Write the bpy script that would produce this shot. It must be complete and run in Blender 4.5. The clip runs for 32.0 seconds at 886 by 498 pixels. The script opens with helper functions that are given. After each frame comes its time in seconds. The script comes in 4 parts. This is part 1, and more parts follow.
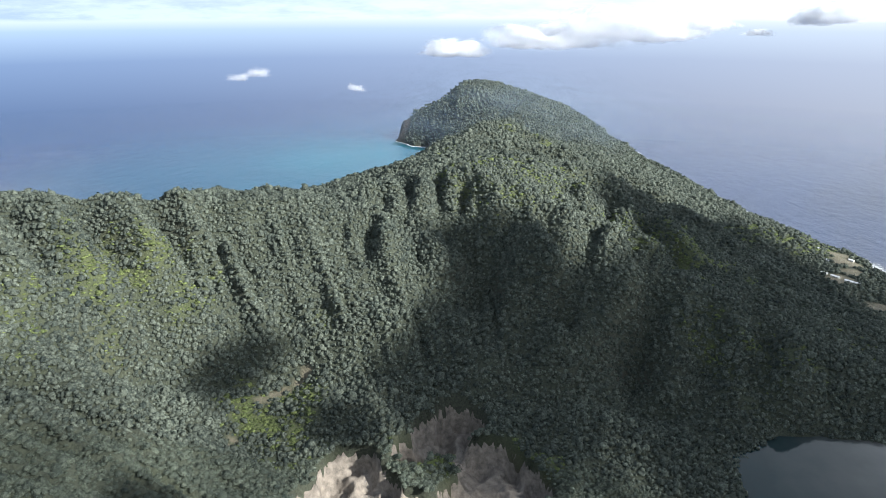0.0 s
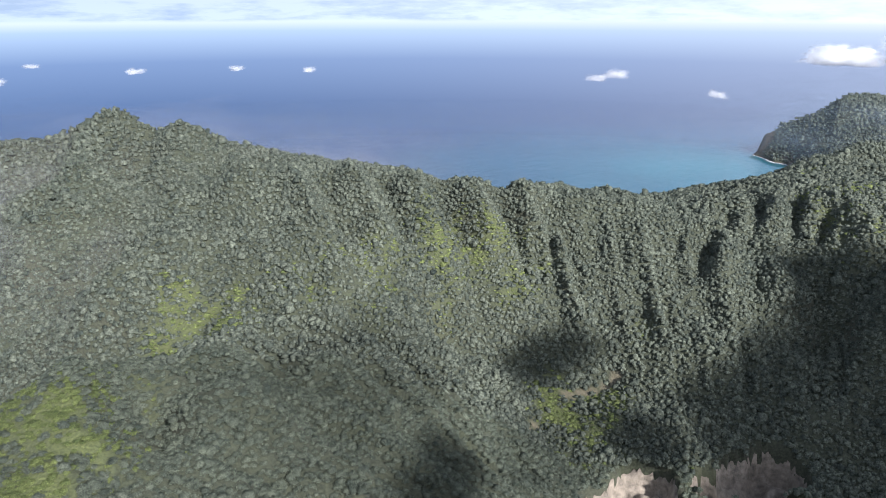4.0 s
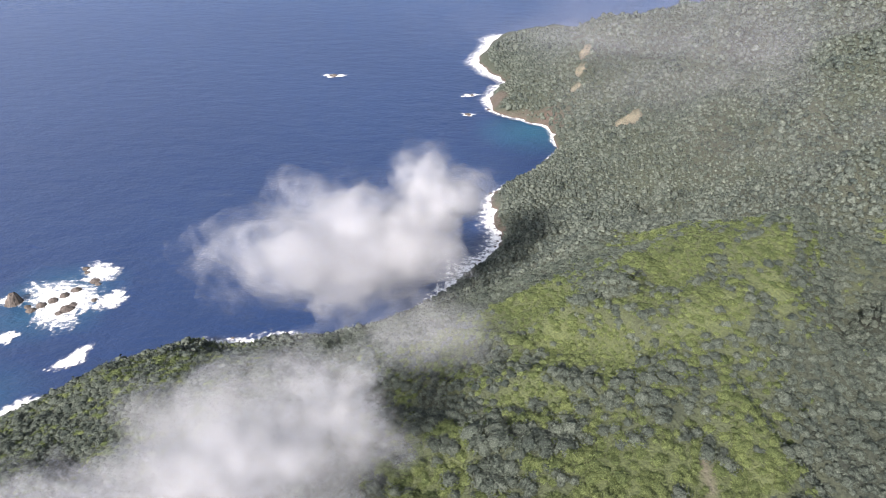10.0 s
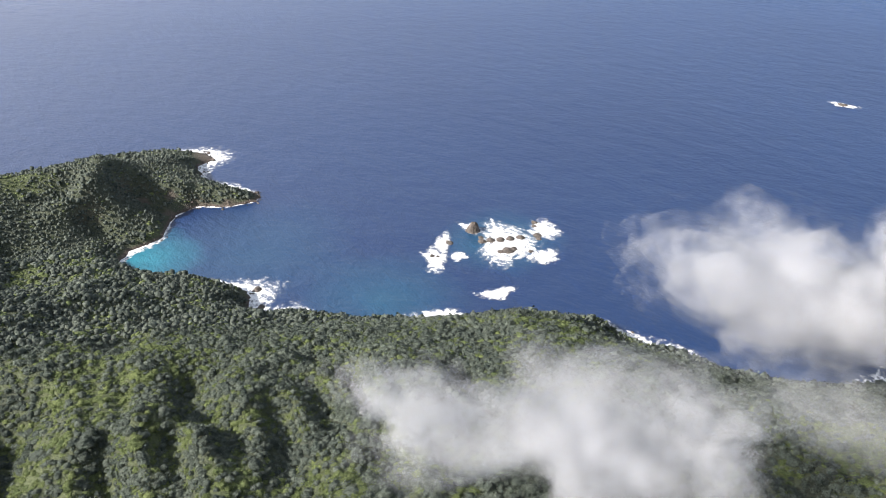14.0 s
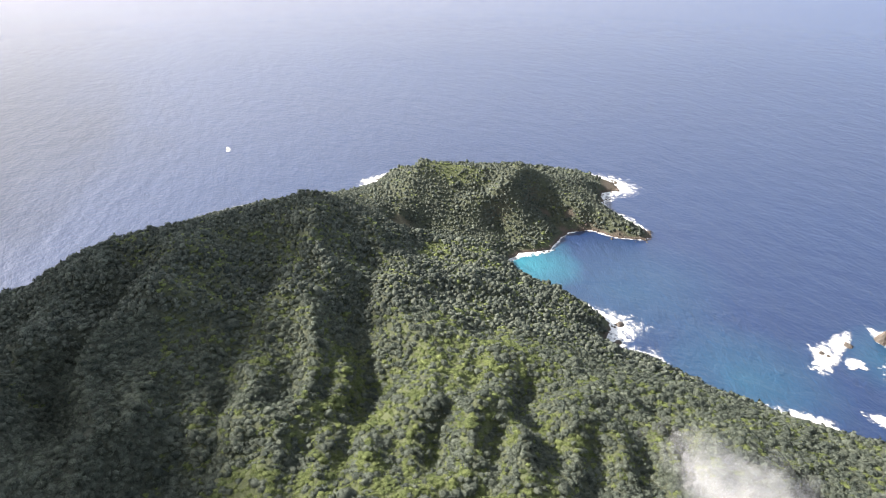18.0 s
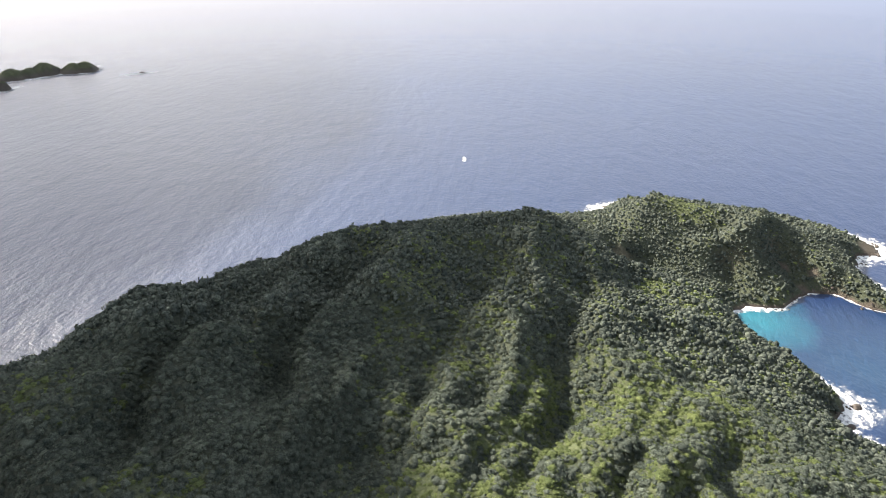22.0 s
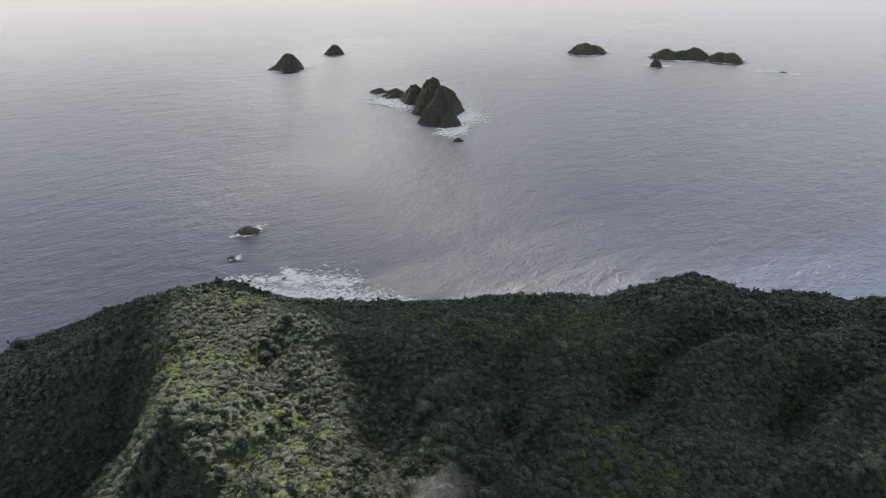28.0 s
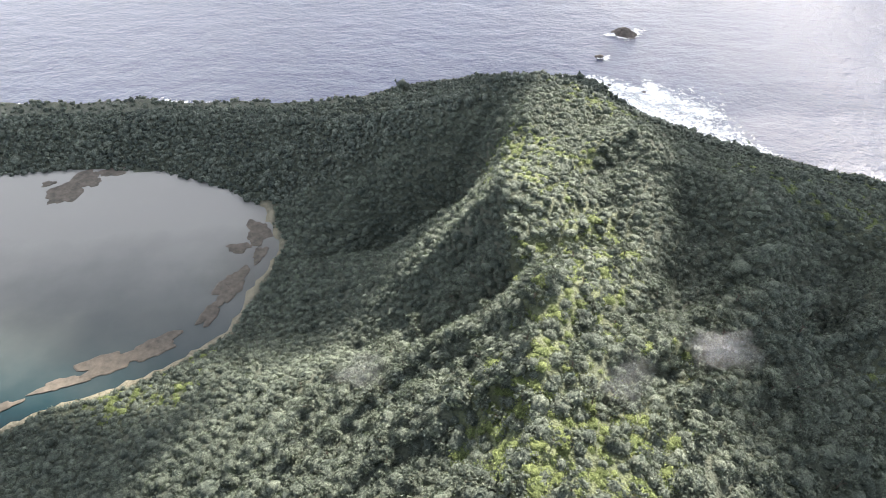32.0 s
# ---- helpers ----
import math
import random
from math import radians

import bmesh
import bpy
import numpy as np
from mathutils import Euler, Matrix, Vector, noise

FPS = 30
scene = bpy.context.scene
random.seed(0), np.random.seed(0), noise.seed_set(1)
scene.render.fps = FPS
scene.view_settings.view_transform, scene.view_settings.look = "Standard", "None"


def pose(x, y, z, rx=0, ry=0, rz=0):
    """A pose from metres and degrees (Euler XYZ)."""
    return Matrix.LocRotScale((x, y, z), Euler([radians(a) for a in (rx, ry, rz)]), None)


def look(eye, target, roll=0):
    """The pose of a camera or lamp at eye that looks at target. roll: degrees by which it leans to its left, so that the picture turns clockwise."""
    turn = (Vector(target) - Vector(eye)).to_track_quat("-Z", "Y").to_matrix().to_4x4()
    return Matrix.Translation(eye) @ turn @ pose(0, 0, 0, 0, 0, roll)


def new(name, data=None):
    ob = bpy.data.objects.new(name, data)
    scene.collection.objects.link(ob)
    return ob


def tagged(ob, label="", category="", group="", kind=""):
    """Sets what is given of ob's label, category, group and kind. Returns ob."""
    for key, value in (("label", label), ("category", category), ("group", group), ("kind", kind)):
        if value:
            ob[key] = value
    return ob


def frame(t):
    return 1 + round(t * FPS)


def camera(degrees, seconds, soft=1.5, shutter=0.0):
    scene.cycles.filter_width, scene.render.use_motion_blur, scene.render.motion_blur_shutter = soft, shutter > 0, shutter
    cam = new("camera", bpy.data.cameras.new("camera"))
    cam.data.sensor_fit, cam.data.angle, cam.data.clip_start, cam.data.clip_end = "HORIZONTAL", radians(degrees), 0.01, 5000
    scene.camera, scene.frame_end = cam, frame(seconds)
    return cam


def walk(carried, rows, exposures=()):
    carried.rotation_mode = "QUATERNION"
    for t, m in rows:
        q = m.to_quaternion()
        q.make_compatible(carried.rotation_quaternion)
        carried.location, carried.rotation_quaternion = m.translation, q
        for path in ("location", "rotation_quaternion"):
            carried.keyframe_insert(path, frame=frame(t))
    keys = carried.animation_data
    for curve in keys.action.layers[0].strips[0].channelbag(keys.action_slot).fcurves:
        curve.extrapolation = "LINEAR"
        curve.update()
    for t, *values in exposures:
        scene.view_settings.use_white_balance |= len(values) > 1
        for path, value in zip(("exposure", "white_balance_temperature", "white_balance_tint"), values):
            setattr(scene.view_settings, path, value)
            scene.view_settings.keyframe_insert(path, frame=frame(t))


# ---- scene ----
# The camera hovers over the rim of a volcanic island's crater and turns almost once round.
# x is east, y north. Turn 0 looks west and grows anticlockwise.
EYE_Z = 600.0
cam = camera(64.66, 32.0, soft=0.8)
# seconds, turn, tilt
TURNS = [
    (0, 0.00, -19.37), (0.5, 3.14, -19.37), (1, 6.14, -19.36), (1.5, 9.33, -19.35), (2, 13.13, -19.33), (2.5, 16.97,
    -19.33), (4.5, 31.81, -19.21), (5, 35.67, -19.20), (5.5, 39.66, -19.19), (6, 44.99, -19.21), (6.5, 50.88, -19.22), (7,
    56.74, -19.17), (7.5, 61.68, -20.38), (8, 66.89, -23.80), (8.5, 72.57, -26.98), (9, 78.15, -30.12), (9.5, 83.52,
    -31.24), (10, 89.08, -31.27), (10.5, 94.70, -31.32), (11, 100.32, -31.32), (11.5, 105.86, -31.32), (12, 111.37, -31.32),
    (12.5, 115.98, -31.31), (13, 120.25, -31.32), (13.5, 124.54, -31.34), (14, 128.84, -31.37), (14.5, 133.34, -31.33), (15,
    138.00, -31.00), (15.5, 142.53, -30.64), (17.5, 159.28, -28.47), (18, 163.65, -28.39), (18.5, 167.96, -28.42), (19,
    172.02, -28.45), (19.5, 176.01, -28.44), (20, 179.66, -28.47), (20.5, 179.87, -28.46), (21, 180.17, -28.48), (21.5,
    181.26, -27.71), (22, 183.43, -26.69), (22.5, 188.52, -25.37), (23, 192.98, -24.99), (23.5, 197.12, -24.99), (24,
    201.19, -25.00), (24.5, 205.21, -25.02), (25, 209.17, -25.06), (25.5, 213.02, -25.07), (27.5, 228.49, -25.14), (28,
    232.36, -26.95), (28.5, 236.30, -30.06), (29, 240.33, -33.16), (29.5, 244.50, -36.20), (30, 248.67, -39.16), (30.5,
    252.69, -41.96), (31, 256.71, -42.41), (31.5, 260.88, -42.42), (32, 264.83, -42.44)]
walk(cam, [(t, pose(0, 0, EYE_Z, 90 + tilt, 0, 90 + turn)) for t, turn, tilt in TURNS],
     exposures=[(0.0, 1.12, 6200, 8), (2.5, 1.12, 6250, 10), (7.0, 1.06, 6350, 19), (9.0, 1.25, 6450, 19), (14.0, 1.22, 6450, 14), (18.0, 1.72, 6900, 14), (23.0, 1.52, 7000, 11), (27.5, 1.0, 6950, 11),
                (28.2, 1.0, 6950, 11), (30.5, 2.3, 6950, 12), (32.0, 2.5, 6900, 13)])

# ---- light ----
SUN_BEARING, SUN_HEIGHT = 32.0, 34.0    # compass bearing and height above the horizon
sun = new("sun", bpy.data.lights.new("sun", "SUN"))
sun.data.energy, sun.data.angle, sun.data.color = 5.0, radians(0.6), (1.0, 0.95, 0.87)
sb, sh = radians(90 - SUN_BEARING), radians(SUN_HEIGHT)
SUN_DIR = Vector((math.cos(sb) * math.cos(sh), math.sin(sb) * math.cos(sh), math.sin(sh)))
sun.matrix_world = look(SUN_DIR * 3000, (0, 0, 0))
tagged(sun, "warm afternoon sun", "sun", kind="structure")


class Nodes:
    """Short hand for building node trees."""

    def __init__(self, tree):
        self.tree = tree
        tree.nodes.clear()

    def add(self, kind, inputs=None, **settings):
        node = self.tree.nodes.new(kind)
        for key, value in settings.items():
            setattr(node, key, value)
        for key, value in (inputs or {}).items():
            if isinstance(value, bpy.types.NodeSocket):
                self.tree.links.new(value, node.inputs[key])
            else:
                node.inputs[key].default_value = value
        return node

    def math(self, op, a, b=0.0, c=0.0, clamp=False):
        node = self.add("ShaderNodeMath", {0: a, 1: b, 2: c}, operation=op)
        node.use_clamp = clamp
        return node.outputs[0]

    def ramp(self, fac, stops):
        node = self.add("ShaderNodeValToRGB", {0: fac})
        el = node.color_ramp.elements
        while len(el) < len(stops):
            el.new(0.5)
        for e, (at, col) in zip(el, stops):
            e.position = at
            e.color = (*col, 1) if len(col) == 3 else (col[0],) * 3 + (1,)
        return node.outputs[0]

    def noise(self, vec, scale, detail=3.0, rough=0.55):
        return self.add("ShaderNodeTexNoise", {"Vector": vec, "Scale": scale, "Detail": detail, "Roughness": rough}).outputs[0]

    def mix(self, fac, a, b, blend="MIX"):
        node = self.add("ShaderNodeMix", {0: fac, 6: a, 7: b}, data_type="RGBA", blend_type=blend)
        return node.outputs[2]


world = bpy.data.worlds.new("world")
scene.world = world
world.use_nodes = True
n = Nodes(world.node_tree)
sky = n.add("ShaderNodeTexSky", sky_type="NISHITA", sun_disc=False, sun_elevation=radians(SUN_HEIGHT), sun_rotation=radians(SUN_BEARING),
            altitude=300.0, air_density=1.0, dust_density=2.0, ozone_density=1.0)
way = n.add("ShaderNodeTexCoord").outputs["Generated"]
up = n.math("ADD", n.add("ShaderNodeSeparateXYZ", {0: way}).outputs[2], 0.02)
below = n.math("MULTIPLY", up, -1.0)
# bright cumulus banks low over the horizon and broken cloud higher up
flat = n.add("ShaderNodeMapping", {"Vector": way, "Scale": (5.0, 5.0, 30.0)}).outputs[0]
bank = n.math("MULTIPLY", n.ramp(n.noise(flat, 2.2, 8.0, 0.62), [(0.36, (0.0,)), (0.56, (1.0,))]), n.ramp(n.math("MULTIPLY", up, 3.0, clamp=True), [(0.0, (1.0,)), (0.15, (0.6,)), (0.5, (0.28,)), (1.0, (0.18,))]))
clouded = n.mix(bank, sky.outputs[0], (11.0, 11.2, 11.6, 1))
# low-sky glow shifted north of the sun, added to brighten the sea
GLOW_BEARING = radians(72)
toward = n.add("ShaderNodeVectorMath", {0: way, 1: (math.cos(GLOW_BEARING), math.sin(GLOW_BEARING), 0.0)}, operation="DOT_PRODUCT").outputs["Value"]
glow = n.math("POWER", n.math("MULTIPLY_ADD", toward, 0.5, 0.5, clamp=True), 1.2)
low = n.ramp(n.math("MULTIPLY", up, 3.0, clamp=True), [(0.0, (0.9,)), (0.5, (0.6,)), (1.0, (0.1,))])
clouded = n.mix(n.math("MULTIPLY", low, 0.8), clouded, (6.3, 8.6, 12.2, 1))
bright = n.ramp(n.math("MULTIPLY", up, 1.25, clamp=True), [(0.0, (0.75,)), (0.15, (0.9,)), (0.6, (0.9,)), (1.0, (0.2,))])
clouded = n.mix(n.math("MULTIPLY", bright, n.math("POWER", glow, 0.9)), clouded, (18.5, 19.4, 20.4, 1))
# distant sea under the horizon, with haze painted in as paling towards it
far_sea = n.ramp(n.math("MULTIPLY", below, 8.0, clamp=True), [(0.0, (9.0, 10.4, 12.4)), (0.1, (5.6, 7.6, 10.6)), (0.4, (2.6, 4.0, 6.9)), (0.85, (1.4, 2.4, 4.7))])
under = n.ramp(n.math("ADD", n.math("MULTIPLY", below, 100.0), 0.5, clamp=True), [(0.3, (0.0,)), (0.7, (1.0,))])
# glare on the bright side is painted into the far-sea colour too
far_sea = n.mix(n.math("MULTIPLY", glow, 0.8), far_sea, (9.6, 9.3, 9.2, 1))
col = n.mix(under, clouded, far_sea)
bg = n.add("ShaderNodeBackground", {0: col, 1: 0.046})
n.add("ShaderNodeOutputWorld", {0: bg.outputs[0]})
scene.cycles.transparent_max_bounces = 96

# ---- materials ----


def material(name):
    mat = bpy.data.materials.new(name)
    mat.use_nodes = True
    return mat, Nodes(mat.node_tree)


def where(n):
    return n.add("ShaderNodeNewGeometry").outputs["Position"]


def finish(n, color, rough=0.8, bump=None, strength=0.5, distance=1.0, **extra):
    ins = {"Base Color": color, "Roughness": rough, **{k.replace("_", " "): v for k, v in extra.items()}}
    if bump is not None:
        ins["Normal"] = n.add("ShaderNodeBump", {"Height": bump, "Strength": strength, "Distance": distance}).outputs[0]
    out = n.add("ShaderNodeBsdfPrincipled", ins)
    n.add("ShaderNodeOutputMaterial", {0: out.outputs[0]})
    return out


def foliage(name, dark, light, grain, depth=2.5):
    """Leaves: tone by crown, by stretch of hillside and by leaf cluster."""
    mat, n = material(name)
    pos = where(n)
    crown = n.add("ShaderNodeNewGeometry").outputs["Random Per Island"]
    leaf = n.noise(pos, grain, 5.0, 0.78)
    sweep = n.noise(pos, 0.012, 3.0)
    stand = n.noise(pos, 0.1, 2.0)
    mixed = n.math("ADD", n.math("ADD", n.math("MULTIPLY", crown, 0.34), n.math("MULTIPLY", stand, 0.5)), n.math("MULTIPLY", sweep, 0.4))
    tone = n.mix(n.ramp(mixed, [(0.3, (0.0,)), (0.9, (1.0,))]), (*dark, 1), (*light, 1))
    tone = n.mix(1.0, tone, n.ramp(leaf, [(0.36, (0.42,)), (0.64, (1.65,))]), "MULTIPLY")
    out = finish(n, tone, 0.75, leaf, 1.0, depth, Specular_IOR_Level=0.12)
    through_leaf = n.add("ShaderNodeBsdfTranslucent", {0: n.mix(1.0, tone, (1.15, 1.3, 0.9, 1), "MULTIPLY")})
    both = n.add("ShaderNodeMixShader", {0: 0.14, 1: out.outputs[0], 2: through_leaf.outputs[0]})
    n.tree.links.new(both.outputs[0], n.tree.nodes["Material Output"].inputs[0])
    return mat


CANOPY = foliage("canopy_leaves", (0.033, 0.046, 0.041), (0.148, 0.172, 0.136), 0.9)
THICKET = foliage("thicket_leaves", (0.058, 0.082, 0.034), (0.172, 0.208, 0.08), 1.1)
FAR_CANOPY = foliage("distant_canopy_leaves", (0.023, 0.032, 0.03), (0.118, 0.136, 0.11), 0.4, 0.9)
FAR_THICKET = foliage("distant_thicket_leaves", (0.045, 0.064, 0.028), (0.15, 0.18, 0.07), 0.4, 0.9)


def bark_material():
    mat, n = material("grey_bark")
    pos = where(n)
    grain = n.noise(n.add("ShaderNodeMapping", {"Vector": pos, "Scale": (3, 3, 0.6)}).outputs[0], 2.0, 5.0)
    finish(n, n.mix(grain, (0.05, 0.04, 0.03, 1), (0.17, 0.14, 0.11, 1)), 0.9, grain, 0.8, 0.1)
    return mat


BARK = bark_material()


def land_material():
    """Ground: leaf litter and undergrowth, grass, bare soil and rock, by what grows there."""
    mat, n = material("forest_floor")
    pos = where(n)
    leaf = n.noise(pos, 0.35, 5.0, 0.7)
    lush, bare = (n.add("ShaderNodeAttribute", attribute_name=k).outputs["Fac"] for k in ("lush", "bare"))
    tone = n.mix(n.ramp(leaf, [(0.3, (0.0,)), (0.7, (1.0,))]), (0.018, 0.024, 0.017, 1), (0.07, 0.082, 0.054, 1))
    tone = n.mix(n.math("MULTIPLY", lush, 0.85), tone, n.mix(n.ramp(n.noise(pos, 0.6, 5.0, 0.75), [(0.35, (0.0,)), (0.65, (1.0,))]), (0.045, 0.062, 0.02, 1), (0.15, 0.178, 0.058, 1)))
    soil = n.mix(n.noise(pos, 0.12, 6.0, 0.7), (0.1, 0.092, 0.06, 1), (0.24, 0.215, 0.155, 1))
    tone = n.mix(n.math("MULTIPLY", bare, n.ramp(n.noise(pos, 0.06, 4.0), [(0.25, (0.5,)), (0.5, (1.0,))])), tone, soil)
    slope = n.add("ShaderNodeSeparateXYZ", {0: n.add("ShaderNodeNewGeometry").outputs["Normal"]}).outputs[2]
    rock = n.mix(n.noise(pos, 0.08, 6.0, 0.7), (0.026, 0.021, 0.018, 1), (0.145, 0.11, 0.086, 1))
    high = n.add("ShaderNodeSeparateXYZ", {0: pos}).outputs[2]
    low = n.ramp(n.math("DIVIDE", high, 70.0), [(0.3, (1.0,)), (1.0, (0.1,))])
    steep = n.math("MULTIPLY", n.ramp(n.math("ADD", slope, n.math("MULTIPLY", leaf, 0.2)), [(0.6, (1.0,)), (0.85, (0.0,))]), low)
    rocky = n.add("ShaderNodeAttribute", attribute_name="rocky").outputs["Fac"]
    tone = n.mix(n.math("MAXIMUM", steep, n.math("MULTIPLY", rocky, n.ramp(leaf, [(0.3, (1.0,)), (0.75, (0.45,))]))), tone, rock)
    shore = n.ramp(n.math("DIVIDE", n.math("ADD", high, n.math("MULTIPLY", leaf, 6.0)), 12.0), [(0.4, (1.0,)), (0.65, (0.0,))])
    tone = n.mix(shore, tone, rock)
    finish(n, tone, 0.9, leaf, 1.0, 3.0)
    return mat


LAND = land_material()


def sea_material():
    mat, n = material("sea_water")
    pos = where(n)
    swell = n.noise(n.add("ShaderNodeMapping", {"Vector": pos, "Rotation": (0, 0, 0.5), "Scale": (0.014, 0.024, 1)}).outputs[0], 1.0, 6.0, 0.65)
    chop = n.noise(pos, 0.12, 4.0, 0.6)
    
    def shoal(cx, cy, r):
        d = n.add("ShaderNodeVectorMath", {0: pos, 1: (cx, cy, 0)}, operation="DISTANCE").outputs["Value"]
        wob = n.math("MULTIPLY", n.noise(pos, 2.2 / r, 3.0), r * 0.5)
        return n.math("SUBTRACT", 1.0, n.math("DIVIDE", n.math("ADD", d, wob), r), clamp=True)
    deep = n.mix(n.noise(pos, 0.0012, 3.0), (0.002, 0.015, 0.062, 1), (0.004, 0.025, 0.088, 1))
    tone = deep
    for cx, cy, r, amount in ((-2800, -450, 1700, 0.5), (-2950, -250, 700, 0.5), (975, -442, 140, 0.75), (850, -560, 260, 0.1), (600, -600, 180, 0.2), (-230, -1500, 190, 0.3), (560, -850, 150, 0.25)):
        tone = n.mix(n.math("MULTIPLY", shoal(cx, cy, r), amount), tone, (0.02, 0.25, 0.3, 1))
    water = finish(n, tone, 0.36, n.math("ADD", swell, n.math("MULTIPLY", chop, 0.2)), 0.8, 7.0, IOR=1.75)
    # far out the sheet fades into the distant sea's painted haze
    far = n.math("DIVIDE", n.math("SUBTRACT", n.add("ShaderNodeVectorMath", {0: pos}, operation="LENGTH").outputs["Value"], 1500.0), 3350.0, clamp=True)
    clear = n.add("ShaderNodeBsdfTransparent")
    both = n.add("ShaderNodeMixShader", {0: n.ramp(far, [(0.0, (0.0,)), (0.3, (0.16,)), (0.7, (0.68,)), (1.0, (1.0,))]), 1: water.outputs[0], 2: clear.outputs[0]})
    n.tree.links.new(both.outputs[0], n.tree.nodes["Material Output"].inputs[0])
    return mat


SEA = sea_material()


def plain(name, a, b, scale, rough=0.85, bump=0.5, dist=1.0):
    mat, n = material(name)
    pos = where(n)
    grain = n.noise(pos, scale, 6.0, 0.65)
    finish(n, n.mix(n.ramp(grain, [(0.3, (0.0,)), (0.7, (1.0,))]), (*a, 1), (*b, 1)), rough, grain, bump, dist)
    return mat


def foam_material():
    mat, n = material("white_water")
    pos = where(n)
    edge = n.add("ShaderNodeAttribute", attribute_name="edge").outputs["Fac"]
    lace = n.math("ADD", n.math("MULTIPLY_ADD", n.noise(pos, 0.11, 8.0, 0.72), 4.5, -2.25), n.math("MULTIPLY_ADD", n.noise(pos, 0.45, 4.0), 1.2, -0.6))
    cover = n.ramp(n.math("SUBTRACT", n.math("ADD", lace, 1.05), n.math("MULTIPLY", edge, 1.6)), [(0.0, (0.0,)), (0.25, (0.3,)), (0.85, (1.0,))])
    finish(n, (0.82, 0.84, 0.84, 1), 0.7, lace, 0.5, 1.5, Alpha=cover)
    return mat


FOAM = foam_material()


def cloud_material(name, density, white=0.42, tint=(0.98, 1.0, 1.03)):
    """Thin veil, more ragged the further out it lies; many of them in one another make a soft-edged cloud."""
    mat, n = material(name)
    pos = where(n)
    edge = n.add("ShaderNodeAttribute", attribute_name="edge").outputs["Fac"]
    size = n.add("ShaderNodeAttribute", attribute_name="grain").outputs["Fac"]
    shred = n.noise(n.add("ShaderNodeVectorMath", {0: pos, 3: size}, operation="SCALE").outputs[0], 1.0, 7.0, 0.62)
    torn = n.math("SUBTRACT", n.math("ADD", shred, 0.3), n.math("MULTIPLY", edge, 0.7))
    cover = n.math("MULTIPLY", n.ramp(torn, [(0.12, (0.0,)), (0.5, (1.0,))]), density)
    a = n.add("ShaderNodeBsdfDiffuse", {0: (*(white * c for c in tint), 1)})
    b = n.add("ShaderNodeBsdfTranslucent", {0: (*(white * c for c in tint), 1)})
    lit = n.add("ShaderNodeAddShader", {0: a.outputs[0], 1: b.outputs[0]})
    clear = n.add("ShaderNodeBsdfTransparent")
    out = n.add("ShaderNodeMixShader", {0: cover, 1: clear.outputs[0], 2: lit.outputs[0]})
    n.add("ShaderNodeOutputMaterial", {0: out.outputs[0]})
    return mat


CLOUD = cloud_material("cloud_veil", 0.09, 0.3)
HAZE = cloud_material("haze_veil", 0.017, 0.32, (0.97, 0.98, 1.08))
BLUE_HAZE = cloud_material("blue_haze_veil", 0.012, 0.22, (0.72, 0.97, 1.3))
WISP = cloud_material("wisp_veil", 0.015, 0.3)
FAINT = cloud_material("faint_wisp_veil", 0.005, 0.3)
VEIL = cloud_material("sheet_cloud_veil", 0.29, 0.49)
HALF = cloud_material("half_open_cloud_veil", 0.07, 0.3)
TORN = cloud_material("torn_cloud_veil", 0.35, 0.3)
THIN = cloud_material("thin_cloud_veil", 0.1, 0.4)
BANK = cloud_material("bright_cloud_veil", 0.16, 0.44)
SHADE = cloud_material("thick_cloud_veil", 0.6, 0.26)
MIST = cloud_material("mist_veil", 0.075, 0.31)
THIN_MIST = cloud_material("thin_mist_veil", 0.025, 0.31)
ROCK = plain("dark_sea_rock", (0.03, 0.026, 0.022), (0.12, 0.1, 0.085), 0.15, dist=2.0)
TUFF = plain("grey_tuff", (0.09, 0.079, 0.068), (0.27, 0.237, 0.2), 0.12, bump=0.9, dist=3.0)
WEED = plain("brown_pond_weed", (0.035, 0.03, 0.024), (0.1, 0.085, 0.066), 0.12)
WHITE_ROOF = plain("white_iron_roof", (0.65, 0.66, 0.66), (0.82, 0.82, 0.8), 0.8, 0.4, 0.1)
PALE_WALL = plain("pale_painted_board", (0.5, 0.5, 0.46), (0.66, 0.65, 0.6), 0.8, 0.7, 0.1)
DARK_GLASS = plain("dark_window_glass", (0.02, 0.025, 0.03), (0.04, 0.045, 0.05), 0.5, 0.1, 0.0)


def lake_material():
    """Milky lake water, clearer and greener along its southern side; the pale grey also paints in reflected sky."""
    mat, n = material("lake_water")
    pos = where(n)
    y = n.add("ShaderNodeSeparateXYZ", {0: pos}).outputs[1]
    wisp = n.math("MULTIPLY", n.noise(pos, 0.012, 5.0), 120.0)
    murk_and_sky = n.ramp(n.math("DIVIDE", n.math("SUBTRACT", n.math("ADD", y, wisp), 480.0), 260.0, clamp=True), [(0.0, (0.006, 0.022, 0.026)), (0.45, (0.06, 0.068, 0.065)), (1.0, (0.16, 0.16, 0.15))])
    finish(n, murk_and_sky, 0.04, n.noise(pos, 0.6, 3.0), 0.02, 0.2, IOR=1.33)
    return mat


LAKE = lake_material()

